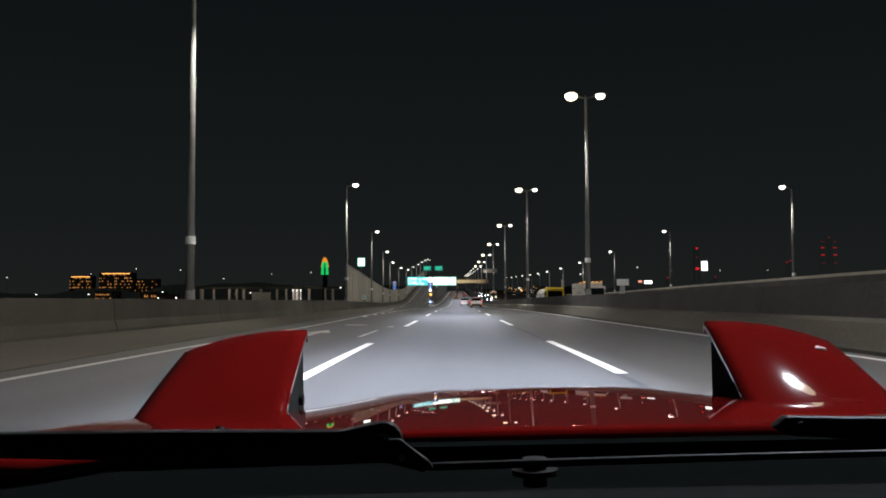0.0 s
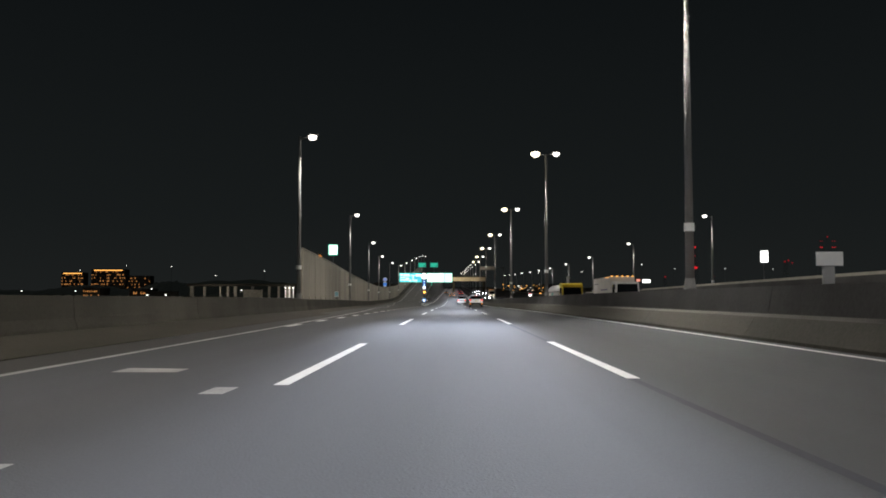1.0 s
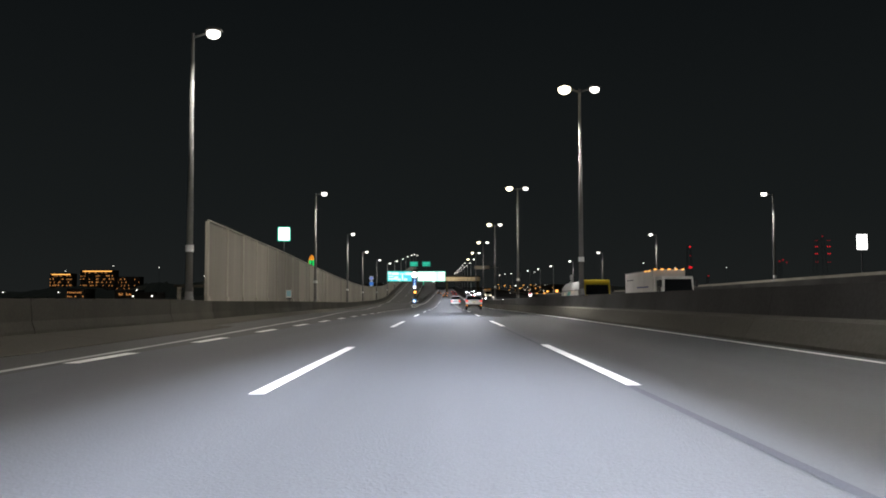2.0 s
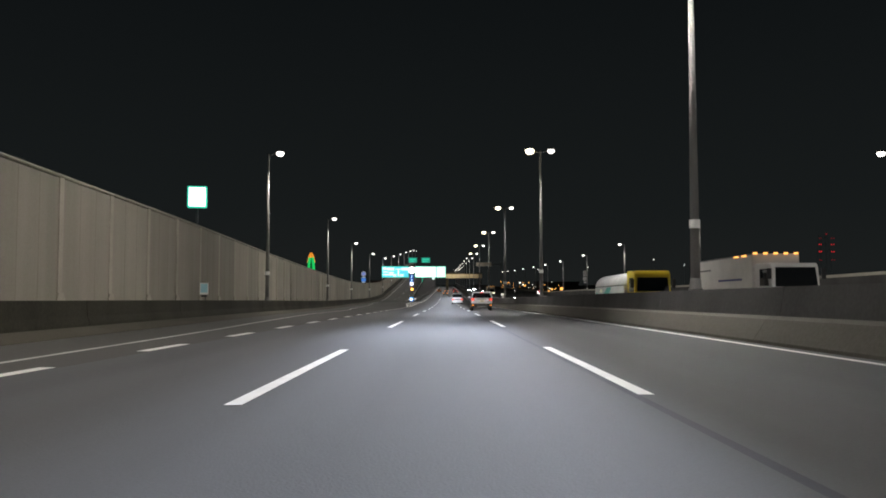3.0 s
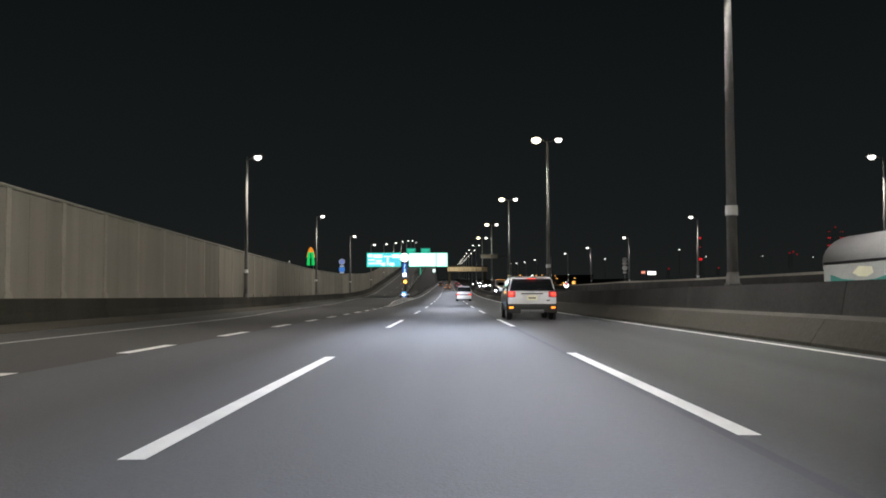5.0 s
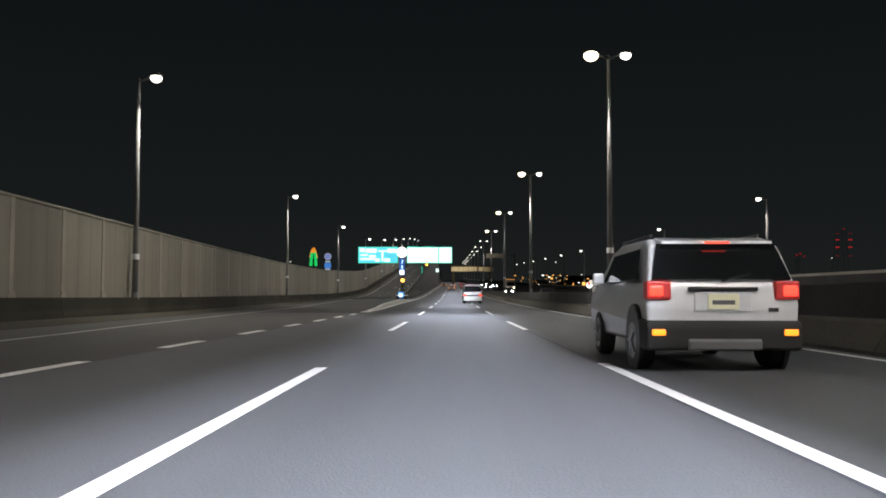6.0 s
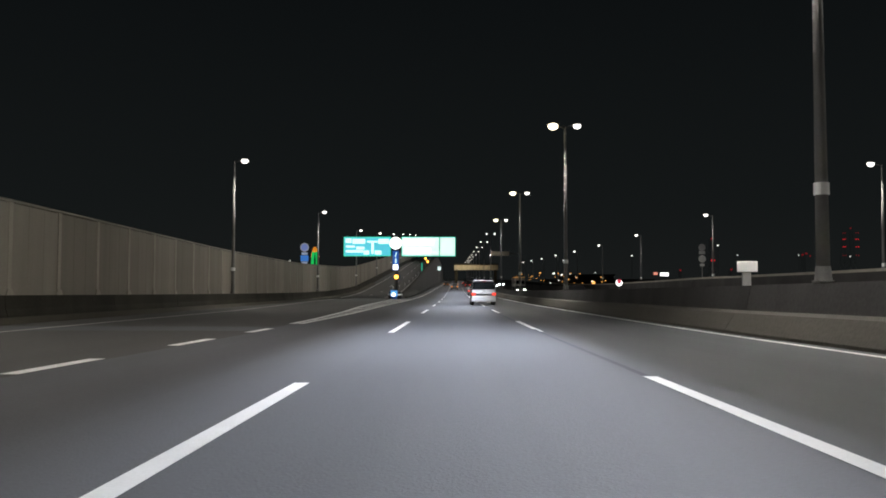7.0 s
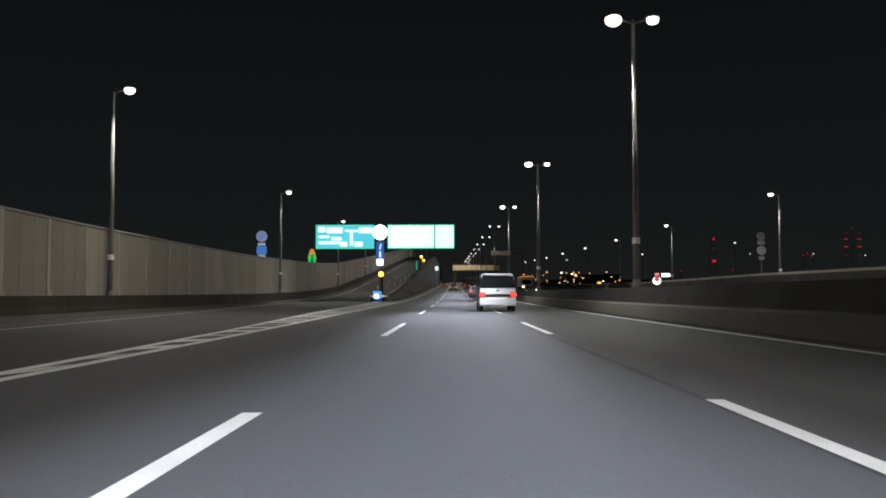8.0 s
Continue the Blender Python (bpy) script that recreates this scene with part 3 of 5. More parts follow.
def white_suv(m):
    car = thing("suv", m, "white compact SUV with lit tail lamps in the offside lane", "car")
    out = [(0.10, 0.32), (0.02, 0.50), (0.0, 0.78), (0.05, 1.02), (0.34, 1.50), (0.62, 1.585), (2.2, 1.61), (2.75, 1.52), (3.35, 1.10), (4.0, 0.96), (4.22, 0.72), (4.22, 0.32)]
    part("body", shell(out, 0.89, 1.0, 1.61, 0.17), WHITE_PAINT, car, smooth=False)
    part("bumper", prism([(-0.05, 0.27), (-0.07, 0.52), (-0.02, 0.60), (0.40, 0.62), (0.40, 0.26), (0.05, 0.25)], -0.895, 0.895, 0.03), RUBBER, car, "dark plastic rear bumper")
    part("rear_window", slab([(-0.81, 0.045, 1.07), (0.81, 0.045, 1.07), (0.70, 0.305, 1.50), (-0.70, 0.305, 1.50)], 0.02), GLASS_DARK, car, "dark tinted rear glass")
    for s in (-1, 1):
        part("side_window", slab([(s * 0.865, 0.62, 1.08), (s * 0.865, 2.95, 1.08), (s * 0.775, 2.55, 1.45), (s * 0.775, 0.80, 1.47)], 0.012 * s), GLASS_DARK, car)
        bm = box(min(s * 0.60, s * 0.885), max(s * 0.60, s * 0.885), -0.025, 0.20, 0.84, 1.06, 0.03)
        lampo = part("tail_lamp", bm, SIGN_RED, car, "red tail lamp cluster")
        part("lamp_glass", box(min(s * 0.69, s * 0.86), max(s * 0.69, s * 0.86), -0.045, 0.10, 0.88, 1.01, 0.035), TAIL_RED, lampo, "glowing red lens")
        part("reflector", box(min(s * 0.68, s * 0.84), max(s * 0.68, s * 0.84), -0.088, -0.05, 0.43, 0.50, 0.02), TAIL_ORANGE, car, "glowing amber lower lamp")
        part("mirror", box(min(s * 0.9, s * 1.06), max(s * 0.9, s * 1.06), 2.75, 2.85, 1.06, 1.22, 0.03), WHITE_PAINT, car)
        for y in (0.75, 3.35):
            wheel(car, s * 0.79, y, 0.335, 0.21)
    plate = part("number_plate", box(-0.18, 0.18, -0.03, 0.0, 0.73, 0.91, 0.006), PLATE, car, "pale number plate")
    part("plate_bar", box(-0.13, 0.13, -0.036, -0.03, 0.785, 0.835), GREY_TRIM, plate)
    part("garnish", box(-0.40, 0.40, -0.035, 0.03, 0.945, 0.99, 0.012), BLACK_TRIM, car, "dark handle garnish above the plate")
    part("plate_recess", box(-0.33, 0.33, -0.012, 0.01, 0.70, 0.935, 0.008), WHITE_PAINT, car)
    part("badge", box(0.52, 0.64, -0.012, 0.012, 0.70, 0.75, 0.008), CHROME, car)
    part("skid_plate", prism([(-0.085, 0.27), (-0.095, 0.36), (-0.05, 0.40), (-0.03, 0.25)], -0.42, 0.42, 0.012), GREY_TRIM, car, "grey lower bumper insert")
    for s in (-1, 1):
        part("roof_rail", rod((s * 0.66, 0.7, 1.63), (s * 0.66, 2.5, 1.64), 0.022, 0.022, 8), DARK_STEEL, car, "dark roof rail")
        part("wheel_arch", disc((s * 0.87, 0.75, 0.36), (1, 0, 0), 0.43, 0.06, 26, 0.01), BLACK_TRIM, car, "black wheel arch trim")
    part("wiper", rod((0.0, 0.03, 1.06), (0.34, 0.055, 1.14), 0.012, 0.008, 6), BLACK_TRIM, car)
    part("spoiler", prism([(0.20, 1.50), (0.22, 1.54), (0.60, 1.60), (0.62, 1.55)], -0.66, 0.66, 0.012), WHITE_PAINT, car)
    part("brake_lamp", box(-0.14, 0.14, 0.18, 0.21, 1.505, 1.53), TAIL_RED, car, "glowing red high-level brake lamp")
    return car


def white_van(m):
    car = thing("minivan", m, "white minivan with lit red tail lamps in the offside lane", "car")
    out = [(0.10, 0.26), (0.02, 0.45), (0.0, 0.72), (0.03, 1.08), (0.20, 1.70), (0.46, 1.84), (2.9, 1.86), (3.5, 1.72), (4.25, 1.16), (4.62, 1.0), (4.76, 0.66), (4.74, 0.26)]
    part("body", shell(out, 0.90, 1.08, 1.86, 0.15), WHITE_PAINT, car)
    part("rear_window", slab([(-0.85, 0.02, 1.16), (0.85, 0.02, 1.16), (0.765, 0.19, 1.72), (-0.765, 0.19, 1.72)], 0.02), GLASS_DARK, car, "dark tinted rear glass")
    part("garnish", box(-0.62, 0.62, -0.03, 0.02, 0.72, 0.84, 0.012), BLACK_TRIM, car, "dark trim strip between the tail lamps")
    part("chrome_strip", box(-0.3, 0.3, -0.042, -0.03, 0.83, 0.85), CHROME, car)
    part("badge", box(-0.07, 0.07, -0.018, 0.01, 1.0, 1.06, 0.01), CHROME, car)
    for s in (-1, 1):
        part("side_window", slab([(s * 0.885, 0.45, 1.14), (s * 0.885, 3.75, 1.14), (s * 0.79, 3.2, 1.66), (s * 0.79, 0.60, 1.68)], 0.012 * s), GLASS_DARK, car)
        lampo = part("tail_lamp", box(min(s * 0.60, s * 0.91), max(s * 0.60, s * 0.91), -0.03, 0.2, 0.70, 0.93, 0.03), BLACK_TRIM, car)
        part("lamp_glass", box(min(s * 0.63, s * 0.90), max(s * 0.63, s * 0.90), -0.045, 0.14, 0.73, 0.90, 0.02), TAIL_RED, lampo, "glowing red lens")
        part("reflector", box(min(s * 0.66, s * 0.80), max(s * 0.66, s * 0.80), -0.02, 0.01, 0.40, 0.44, 0.006), SIGN_RED, car)
        part("mirror", box(min(s * 0.92, s * 1.08), max(s * 0.92, s * 1.08), 3.3, 3.42, 1.12, 1.30, 0.03), WHITE_PAINT, car)
        for y in (0.72, 3.65):
            wheel(car, s * 0.80, y, 0.31, 0.2)
    plate = part("number_plate", box(-0.17, 0.17, -0.035, 0.0, 0.50, 0.66, 0.006), PLATE, car, "pale number plate")
    part("plate_bar", box(-0.13, 0.13, -0.041, -0.035, 0.55, 0.60), GREY_TRIM, plate)
    part("rear_bumper", prism([(-0.03, 0.27), (-0.05, 0.36), (-0.045, 0.62), (0.0, 0.66), (0.3, 0.64), (0.3, 0.26)], -0.89, 0.89, 0.03), WHITE_PAINT, car)
    part("spoiler", prism([(0.08, 1.765), (0.06, 1.79), (0.50, 1.875), (0.52, 1.83)], -0.70, 0.70, 0.012), WHITE_PAINT, car)
    part("wiper", rod((-0.05, -0.005, 1.16), (0.42, 0.015, 1.26), 0.012, 0.008, 6), BLACK_TRIM, car)
    part("brake_lamp", box(-0.12, 0.12, 0.05, 0.08, 1.755, 1.775), SIGN_RED, car, "red high-level brake lamp")
    part("exhaust", rod((0.55, -0.03, 0.28), (0.55, 0.3, 0.28), 0.035, 0.035, 10), DARK_STEEL, car)
    return car


def saloon(m, label, front, rear=None):
    """A car far ahead; front says whether its headlamps face the viewer."""
    car = thing("car", m, label, "car")
    out = [(0.05, 0.30), (0.0, 0.55), (0.05, 0.95), (0.65, 1.02), (1.15, 1.40), (1.6, 1.46), (2.5, 1.44), (3.3, 1.0), (4.2, 0.86), (4.45, 0.62), (4.42, 0.30)]
    part("body", shell(out, 0.86, 0.98, 1.46, 0.18), BLACK_TRIM if front else GREY_TRIM, car)
    part("rear_window", slab([(-0.58, 0.66, 1.06), (0.58, 0.66, 1.06), (0.52, 1.08, 1.38), (-0.52, 1.08, 1.38)], 0.015), GLASS_DARK, car)
    for s in (-1, 1):
        for y in (0.85, 3.5):
            wheel(car, s * 0.76, y, 0.31, 0.2)
        part("tail_lamp", box(min(s * 0.5, s * 0.84), max(s * 0.5, s * 0.84), -0.03, 0.05, 0.70, 0.84, 0.01), BLACK_TRIM if front else (rear or TAIL_RED), car)
        part("headlamp", disc((s * 0.62, 4.40, 0.66), (0, 1, 0), 0.15, 0.12, 16), HEADLAMP if front else CHROME, car)
    return car


def box_truck(m):
    """Front towards local -y."""
    t = thing("box_truck", m, "white box lorry with amber roof marker lamps on the opposite carriageway", "truck")
    bx = part("cargo_box", box(-1.16, 1.16, 2.5, 12.4, 0.95, 3.0, 0.04), BOX_WHITE, t, "white aluminium cargo box")
    for z in (0.97, 2.93):
        part("rail", box(-1.19, -1.15, 2.5, 12.4, z, z + 0.07), STEEL, bx)
    part("blue_stripe", box(-1.185, -1.165, 4.0, 7.8, 1.72, 1.82), NAVY_PAINT, bx, "dark blue painted bar")
    part("grey_stripe", box(-1.185, -1.165, 9.2, 11.6, 2.35, 2.43), GREY_TRIM, bx)
    part("cab", prism([(0.0, 0.55), (-0.02, 1.2), (0.16, 2.30), (0.34, 2.46), (2.2, 2.50), (2.35, 2.4), (2.35, 0.6)], -1.1, 1.1, 0.06), BOX_WHITE, t)
    part("windscreen", slab([(-0.98, -0.05, 1.35), (0.98, -0.05, 1.35), (0.92, 0.10, 2.25), (-0.92, 0.10, 2.25)], 0.02), GLASS_DARK, t)
    for s in (-1, 1):
        part("door_window", slab([(s * 1.105, 0.45, 1.4), (s * 1.105, 1.6, 1.4), (s * 1.105, 1.6, 2.2), (s * 1.105, 0.62, 2.2)], 0.012 * s), GLASS_DARK, t)
        part("headlamp", box(min(s * 0.6, s * 1.0), max(s * 0.6, s * 1.0), -0.06, 0.05, 0.75, 0.95, 0.02), HEADLAMP_WARM, t)
        part("mirror", box(min(s * 1.15, s * 1.35), max(s * 1.15, s * 1.35), -0.1, 0.0, 1.7, 2.2, 0.03), BLACK_TRIM, t)
        for y in (1.1, 9.6, 10.8):
            wheel(t, s * 0.98, y, 0.46, 0.28)
    for x in (-1.0, -0.5, 0.0, 0.5, 1.0):
        part("marker_lamp", box(x - 0.09, x + 0.09, 2.40, 2.52, 2.98, 3.06, 0.02), AMBER_FAR, t, "amber marker lamp")
    for y in (3.2, 4.4):
        part("side_marker", box(-1.2, -1.16, y, y + 0.7, 2.90, 2.97, 0.01), AMBER_FAR, t)
    part("chassis", box(-0.45, 0.45, 0.6, 12.3, 0.62, 0.95), DARK_STEEL, t)
    return t


def tank_truck(m):
    t = thing("tank_truck", m, "tank lorry with yellow cab and silver tank on the opposite carriageway", "truck")
    part("cab", prism([(0.0, 0.5), (-0.03, 1.25), (0.14, 2.75), (0.4, 3.0), (2.2, 3.05), (2.4, 2.9), (2.4, 0.6)], -1.2, 1.2, 0.08), YELLOW_PAINT, t)
    part("windscreen", slab([(-1.06, -0.06, 1.5), (1.06, -0.06, 1.5), (1.0, 0.09, 2.5), (-1.0, 0.09, 2.5)], 0.02), GLASS_DARK, t)
    bm = bmesh.new()
    bmesh.ops.create_cone(bm, cap_ends=True, segments=28, radius1=1.0, radius2=1.0, depth=12.0, matrix=Matrix.Translation((0, 8.9, 2.05)) @ Matrix.Rotation(radians(90), 4, "X"))
    for v in bm.verts:
        v.co.x *= 1.16
    tank = part("tank", bm, TANK_WHITE, t, "pale silver elliptical tank", True)
    part("gutter", box(-1.22, -1.15, 3.1, 14.7, 1.98, 2.06, 0.02), DARK_STEEL, tank, "dark rain gutter along the tank")
    skirt = part("side_skirt", box(-1.25, -1.20, 3.2, 14.6, 1.08, 1.94, 0.02), TANK_WHITE, t, "pale side skirt with a teal swoosh")
    part("swoosh", prism([(14.1, 1.09), (14.1, 1.60), (13.3, 1.44), (12.2, 1.36), (11.2, 1.40), (10.3, 1.56), (9.5, 1.93), (7.7, 1.93), (8.2, 1.60), (8.7, 1.30), (9.3, 1.09)], -1.258, -1.250, 0.002), TEAL_PAINT, skirt, "teal painted swoosh")
    part("warm_patch", prism([(12.6, 1.62), (12.2, 1.50), (11.7, 1.48), (11.3, 1.60), (11.4, 1.80), (12.2, 1.84)], -1.257, -1.250, 0.002), PLATE, skirt, "warm yellow painted patch")
    for s in (-1, 1):
        part("door_window", slab([(s * 1.205, 0.22, 1.46), (s * 1.205, 1.75, 1.46), (s * 1.205, 1.62, 2.5), (s * 1.205, 0.36, 2.5)], 0.012 * s), GLASS_DARK, t)
        part("headlamp", box(min(s * 0.65, s * 1.05), max(s * 0.65, s * 1.05), -0.08, 0.05, 0.7, 0.92, 0.02), HEADLAMP_WARM, t)
        part("mirror", box(min(s * 1.25, s * 1.48), max(s * 1.25, s * 1.48), -0.12, 0.0, 1.75, 2.4, 0.03), BLACK_TRIM, t)
        for y in (1.2, 4.2, 11.2, 12.4, 13.6):
            wheel(t, s * 1.0, y, 0.5, 0.3)
    part("chassis", box(-0.5, 0.5, 0.6, 14.6, 0.7, 1.06), DARK_STEEL, t)
    part("side_marker", box(-1.26, -1.2, 14.5, 14.8, 1.0, 1.14, 0.02), AMBER_FAR, t, "amber side lamp")
    return t


white_suv(pose(3.1, 137.0, road_z(139)))
white_van(pose(2.0, 214.5, road_z(217), 0, 0, 0.6))
box_truck(pose(16.2, 103.0, road_z(106) + 0.11))
box_truck(pose(14.8, 351.0, road_z(354) + 0.10))
tank_truck(pose(13.2, 118.4, road_z(125) + 0.10) @ Matrix.Diagonal((0.96, 1, 0.88, 1)))
for x, y in ((2.8, 290), (-0.2, 366), (3.8, 420), (0.2, 452), (3.9, 515), (-3.2, 470)):
    saloon(pose(x, y, road_z(y), 0, 0, -1), "dark car far ahead with red tail lamps lit", False, TAIL_ORANGE if x < 1 else TAIL_RED)
for x, y in ((11.5, 236), (14.6, 262), (10.9, 300), (10.8, 395), (14.5, 430), (10.8, 470), (14.4, 520)):
    saloon(pose(x, y, road_z(y) + 0.09, 0, 0, 179), "dark oncoming car with white headlamps lit", True)


# ---- the red car whose bonnet the camera looks over ----
red_car = thing("sports_car", pose(0.170, 0.194, -0.053, 0.05, -1.1, 0.12), "glossy red sports car front with raised pop-up headlamps and black wipers", "car")


def bonnet_z(x, y):
    u = max(0.0, (y - 0.92) / 1.3)
    z = 0.700 - 0.118 * u ** 1.15
    z += 0.040 * math.exp(-((x - 0.03) / 0.37) ** 4) * min(1, max(0, u * 1.6))
    z -= 0.15 * max(0, (y - 2.14) / 0.3) ** 2
    z -= 0.06 * max(0, (abs(x) - 0.68) / 0.14) ** 2
    return z


def lid_z(x, y):
    u = min(1.0, (y - 1.655) / 0.32)
    k = max(0.0, (abs(x) - 0.45) / 0.245)
    edge = max(0.0, (y - 1.975) / 0.015)
    return 0.600 + 0.186 * (1.12 * u - 0.12 * u * u) - 0.040 * k ** 2.2 * (0.35 + 0.65 * u) - 0.012 * edge ** 2


def sheet(xs, ys, zf, drop=0.02):
    bm = bmesh.new()
    grid = [[bm.verts.new((x, y, zf(x, y))) for x in xs] for y in ys]
    low = [[bm.verts.new((x, y, zf(x, y) - drop)) for x in xs] for y in ys]
    for i in range(len(ys) - 1):
        for j in range(len(xs) - 1):
            bm.faces.new((grid[i][j], grid[i][j + 1], grid[i + 1][j + 1], grid[i + 1][j]))
            bm.faces.new((low[i][j], low[i + 1][j], low[i + 1][j + 1], low[i][j + 1]))
    for i in range(len(ys) - 1):
        for j in (0, -1):
            bm.faces.new((grid[i][j], grid[i + 1][j], low[i + 1][j], low[i][j]))
    for j in range(len(xs) - 1):
        for i in (0, -1):
            bm.faces.new((grid[i][j], low[i][j], low[i][j + 1], grid[i][j + 1]))
    return bm


bonnet = part("bonnet", sheet(steps(-0.715, 0.715, 0.035), steps(0.955, 2.40, 0.05), bonnet_z), RED_PAINT, red_car, "glossy red bonnet with a raised middle", True)
# the rear edge reaches further back at the corners
for v in bonnet.data.vertices:
    k = min(1.0, max(0.0, (abs(v.co.x) - 0.41) / 0.12))
    v.co.y -= 0.115 * k * k * (3 - 2 * k) * max(0.0, 1 - (v.co.y - 0.955) / 0.4)
for s in (-1, 1):
    xs = [s * v for v in (0.722, 0.75, 0.78, 0.81, 0.825, 0.835)]
    part("wing", sheet(xs, steps(0.72, 2.36, 0.06), lambda x, y: bonnet_z(x, max(y, 0.9)) - (0.5 * max(0, (abs(x) - 0.78) / 0.055) ** 2 * 0.36), 0.03), RED_PAINT, red_car, "red front wing", True)
    part("side_panel", box(min(s * 0.80, s * 0.84), max(s * 0.80, s * 0.84), 0.5, 2.3, 0.22, 0.50, 0.02), RED_PAINT, red_car)
    # pop-up headlamp: lid, dark inner plate, bucket, lens
    out = 0.006 if s < 0 else 0.024
    xs = [s * (v + out) for v in steps(0.427, 0.700, 0.026)]
    lid = part("headlamp_lid", sheet(xs, [1.655 + 0.32 * k / 9 for k in range(10)] + [1.985, 1.99], lid_z, 0.016), RED_PAINT, red_car, "glossy red raised headlamp lid", True)
    for v in lid.data.vertices:
        v.co.x += s * 0.035 * max(0.0, (abs(v.co.x) - 0.5) / 0.2) * max(0.0, 1 - (v.co.y - 1.655) / 0.32)
    part("inner_plate", prism([(1.73, 0.60), (1.93, 0.738), (1.955, 0.742), (1.96, 0.57), (1.73, 0.565)], s * (0.432 + out), s * (0.442 + out), 0.003), BLACK, lid, "dark grey inner side plate")
    part("outer_plate", prism([(1.70, 0.58), (1.93, 0.70), (1.955, 0.70), (1.96, 0.55), (1.70, 0.55)], s * (0.675 + out), s * (0.685 + out), 0.003), GREY_TRIM, lid)
    part("lamp_bucket", box(min(s * (0.46 + out), s * (0.67 + out)), max(s * (0.46 + out), s * (0.67 + out)), 1.90, 1.975, 0.56, 0.73, 0.02), BLACK_TRIM, lid)
    part("pivot_bolt", disc((s * (0.429 + out), 1.90, 0.64), (1, 0, 0), 0.012, 0.012, 12), BLACK, lid)
    part("lamp_glass", disc((s * (0.565 + out), 1.985, 0.655), (0, 1, 0), 0.075, 0.03, 24, 0.006), HEADLAMP, lid, "lit round headlamp glass")
    w = part("tyre", disc((s * 0.72, 1.62, 0.29), (1, 0, 0), 0.29, 0.19, 30, 0.03), RUBBER, red_car, "black rubber tyre")
    part("rim", disc((s * 0.80, 1.62, 0.29), (1, 0, 0), 0.19, 0.05, 24, 0.01), RIM, w)
part("bumper", prism([(2.30, 0.24), (2.44, 0.28), (2.47, 0.40), (2.40, 0.44), (2.20, 0.44), (2.20, 0.24)], -0.80, 0.80, 0.02), RED_PAINT, red_car, "red front bumper")
part("cowl", sheet(steps(-0.80, 0.80, 0.2), [0.50, 0.62, 0.75, 0.88, 0.95], lambda x, y: 0.672 + 0.010 * math.cos(x * 2) - 0.02 * abs(y - 0.72), 0.05), SCUTTLE_BLACK_SHADED, red_car, "black plastic scuttle below the windscreen")
# roof and pillars are out of view, added to keep lamp light off the dashboard
part("roof", sheet(steps(-0.56, 0.56, 0.08), steps(-0.85, 0.34, 0.07), lambda x, y: 1.135 - 0.06 * (x / 0.56) ** 2 - 0.10 * ((y + 0.3) / 0.65) ** 2, 0.035), RED_PAINT, red_car, "unseen red roof panel over the seats, added to shade the dashboard", True)
for s in (-1, 1):
    part("pillar", rod((s * 0.71, 0.66, 0.66), (s * 0.545, 0.31, 1.055), 0.03, 0.028, 10), RED_PAINT, red_car, "slim red windscreen pillar", True)
    part("rear_pillar", rod((s * 0.72, -1.05, 0.62), (s * 0.545, -0.80, 1.03), 0.06, 0.05, 10), RED_PAINT, red_car, "", True)
part("rear_deck", sheet(steps(-0.78, 0.78, 0.12), steps(-2.0, -1.0, 0.1), lambda x, y: 0.68 - 0.03 * (x / 0.78) ** 2, 0.05), RED_PAINT, red_car, "red rear deck", True)
for s in (-1, 1):
    part("door", box(min(s * 0.78, s * 0.83), max(s * 0.78, s * 0.83), -1.0, 0.49, 0.24, 0.66, 0.03), RED_PAINT, red_car, "red door")
    part("rear_wing", box(min(s * 0.78, s * 0.84), max(s * 0.78, s * 0.84), -2.0, -1.01, 0.24, 0.66, 0.03), RED_PAINT, red_car)
part("cowl_lip", sheet(steps(-0.74, 0.74, 0.1), [0.92, 0.94, 0.96], lambda x, y: bonnet_z(x, 0.955) - 0.008, 0.03), SCUTTLE_BLACK_SHADED, red_car)
part("dashboard", sheet(steps(-0.72, 0.72, 0.12), [0.16, 0.28, 0.40, 0.445, 0.458, 0.470], lambda x, y: 0.746 - 0.6 * max(0, y - 0.445) - 0.01 * (x / 0.7) ** 2, 0.1), DASH_GREY_SHADED, red_car, "dull grey dashboard top, darkened as if in shade")
for x, y in ((-0.368, 1.0), (0.40, 0.985)):
    noz = part("washer_nozzle", disc((x, y, (bonnet_z(x, y) if y > 0.9 else 0.675) + 0.003), (0, 0, 1), 0.011, 0.009, 14, 0.003), BLACK, red_car, "small black washer nozzle")
    part("nozzle_tip", disc((x, y - 0.004, (bonnet_z(x, y) if y > 0.9 else 0.675) + 0.008), (0, 0.4, 1), 0.005, 0.005, 10, 0.001), BLACK_TRIM, noz)
# wipers: a broad pressed arm with a round head and bolt, a cranked link and a thin blade carrier
def plate(points, y0, y1, bevel=0.003):
    """A flat pressing with the given outline across x and z, between two depths."""
    bm = bmesh.new()
    front = [bm.verts.new((x, y0, z)) for x, z in points]
    back = [bm.verts.new((x, y1, z)) for x, z in points]
    bm.faces.new(front)
    bm.faces.new(back[::-1])
    for i in range(len(points)):
        j = (i + 1) % len(points)
        bm.faces.new((front[j], front[i], back[i], back[j]))
    bmesh.ops.recalc_face_normals(bm, faces=bm.faces)
    bmesh.ops.bevel(bm, geom=bm.edges[:], offset=bevel, segments=2, affect="EDGES", profile=0.6)
    return bm


def round_end(cx, cz, r, a0, a1, n=8):
    return [(cx + r * math.cos(radians(a0 + (a1 - a0) * i / n)), cz + r * math.sin(radians(a0 + (a1 - a0) * i / n))) for i in range(n + 1)]


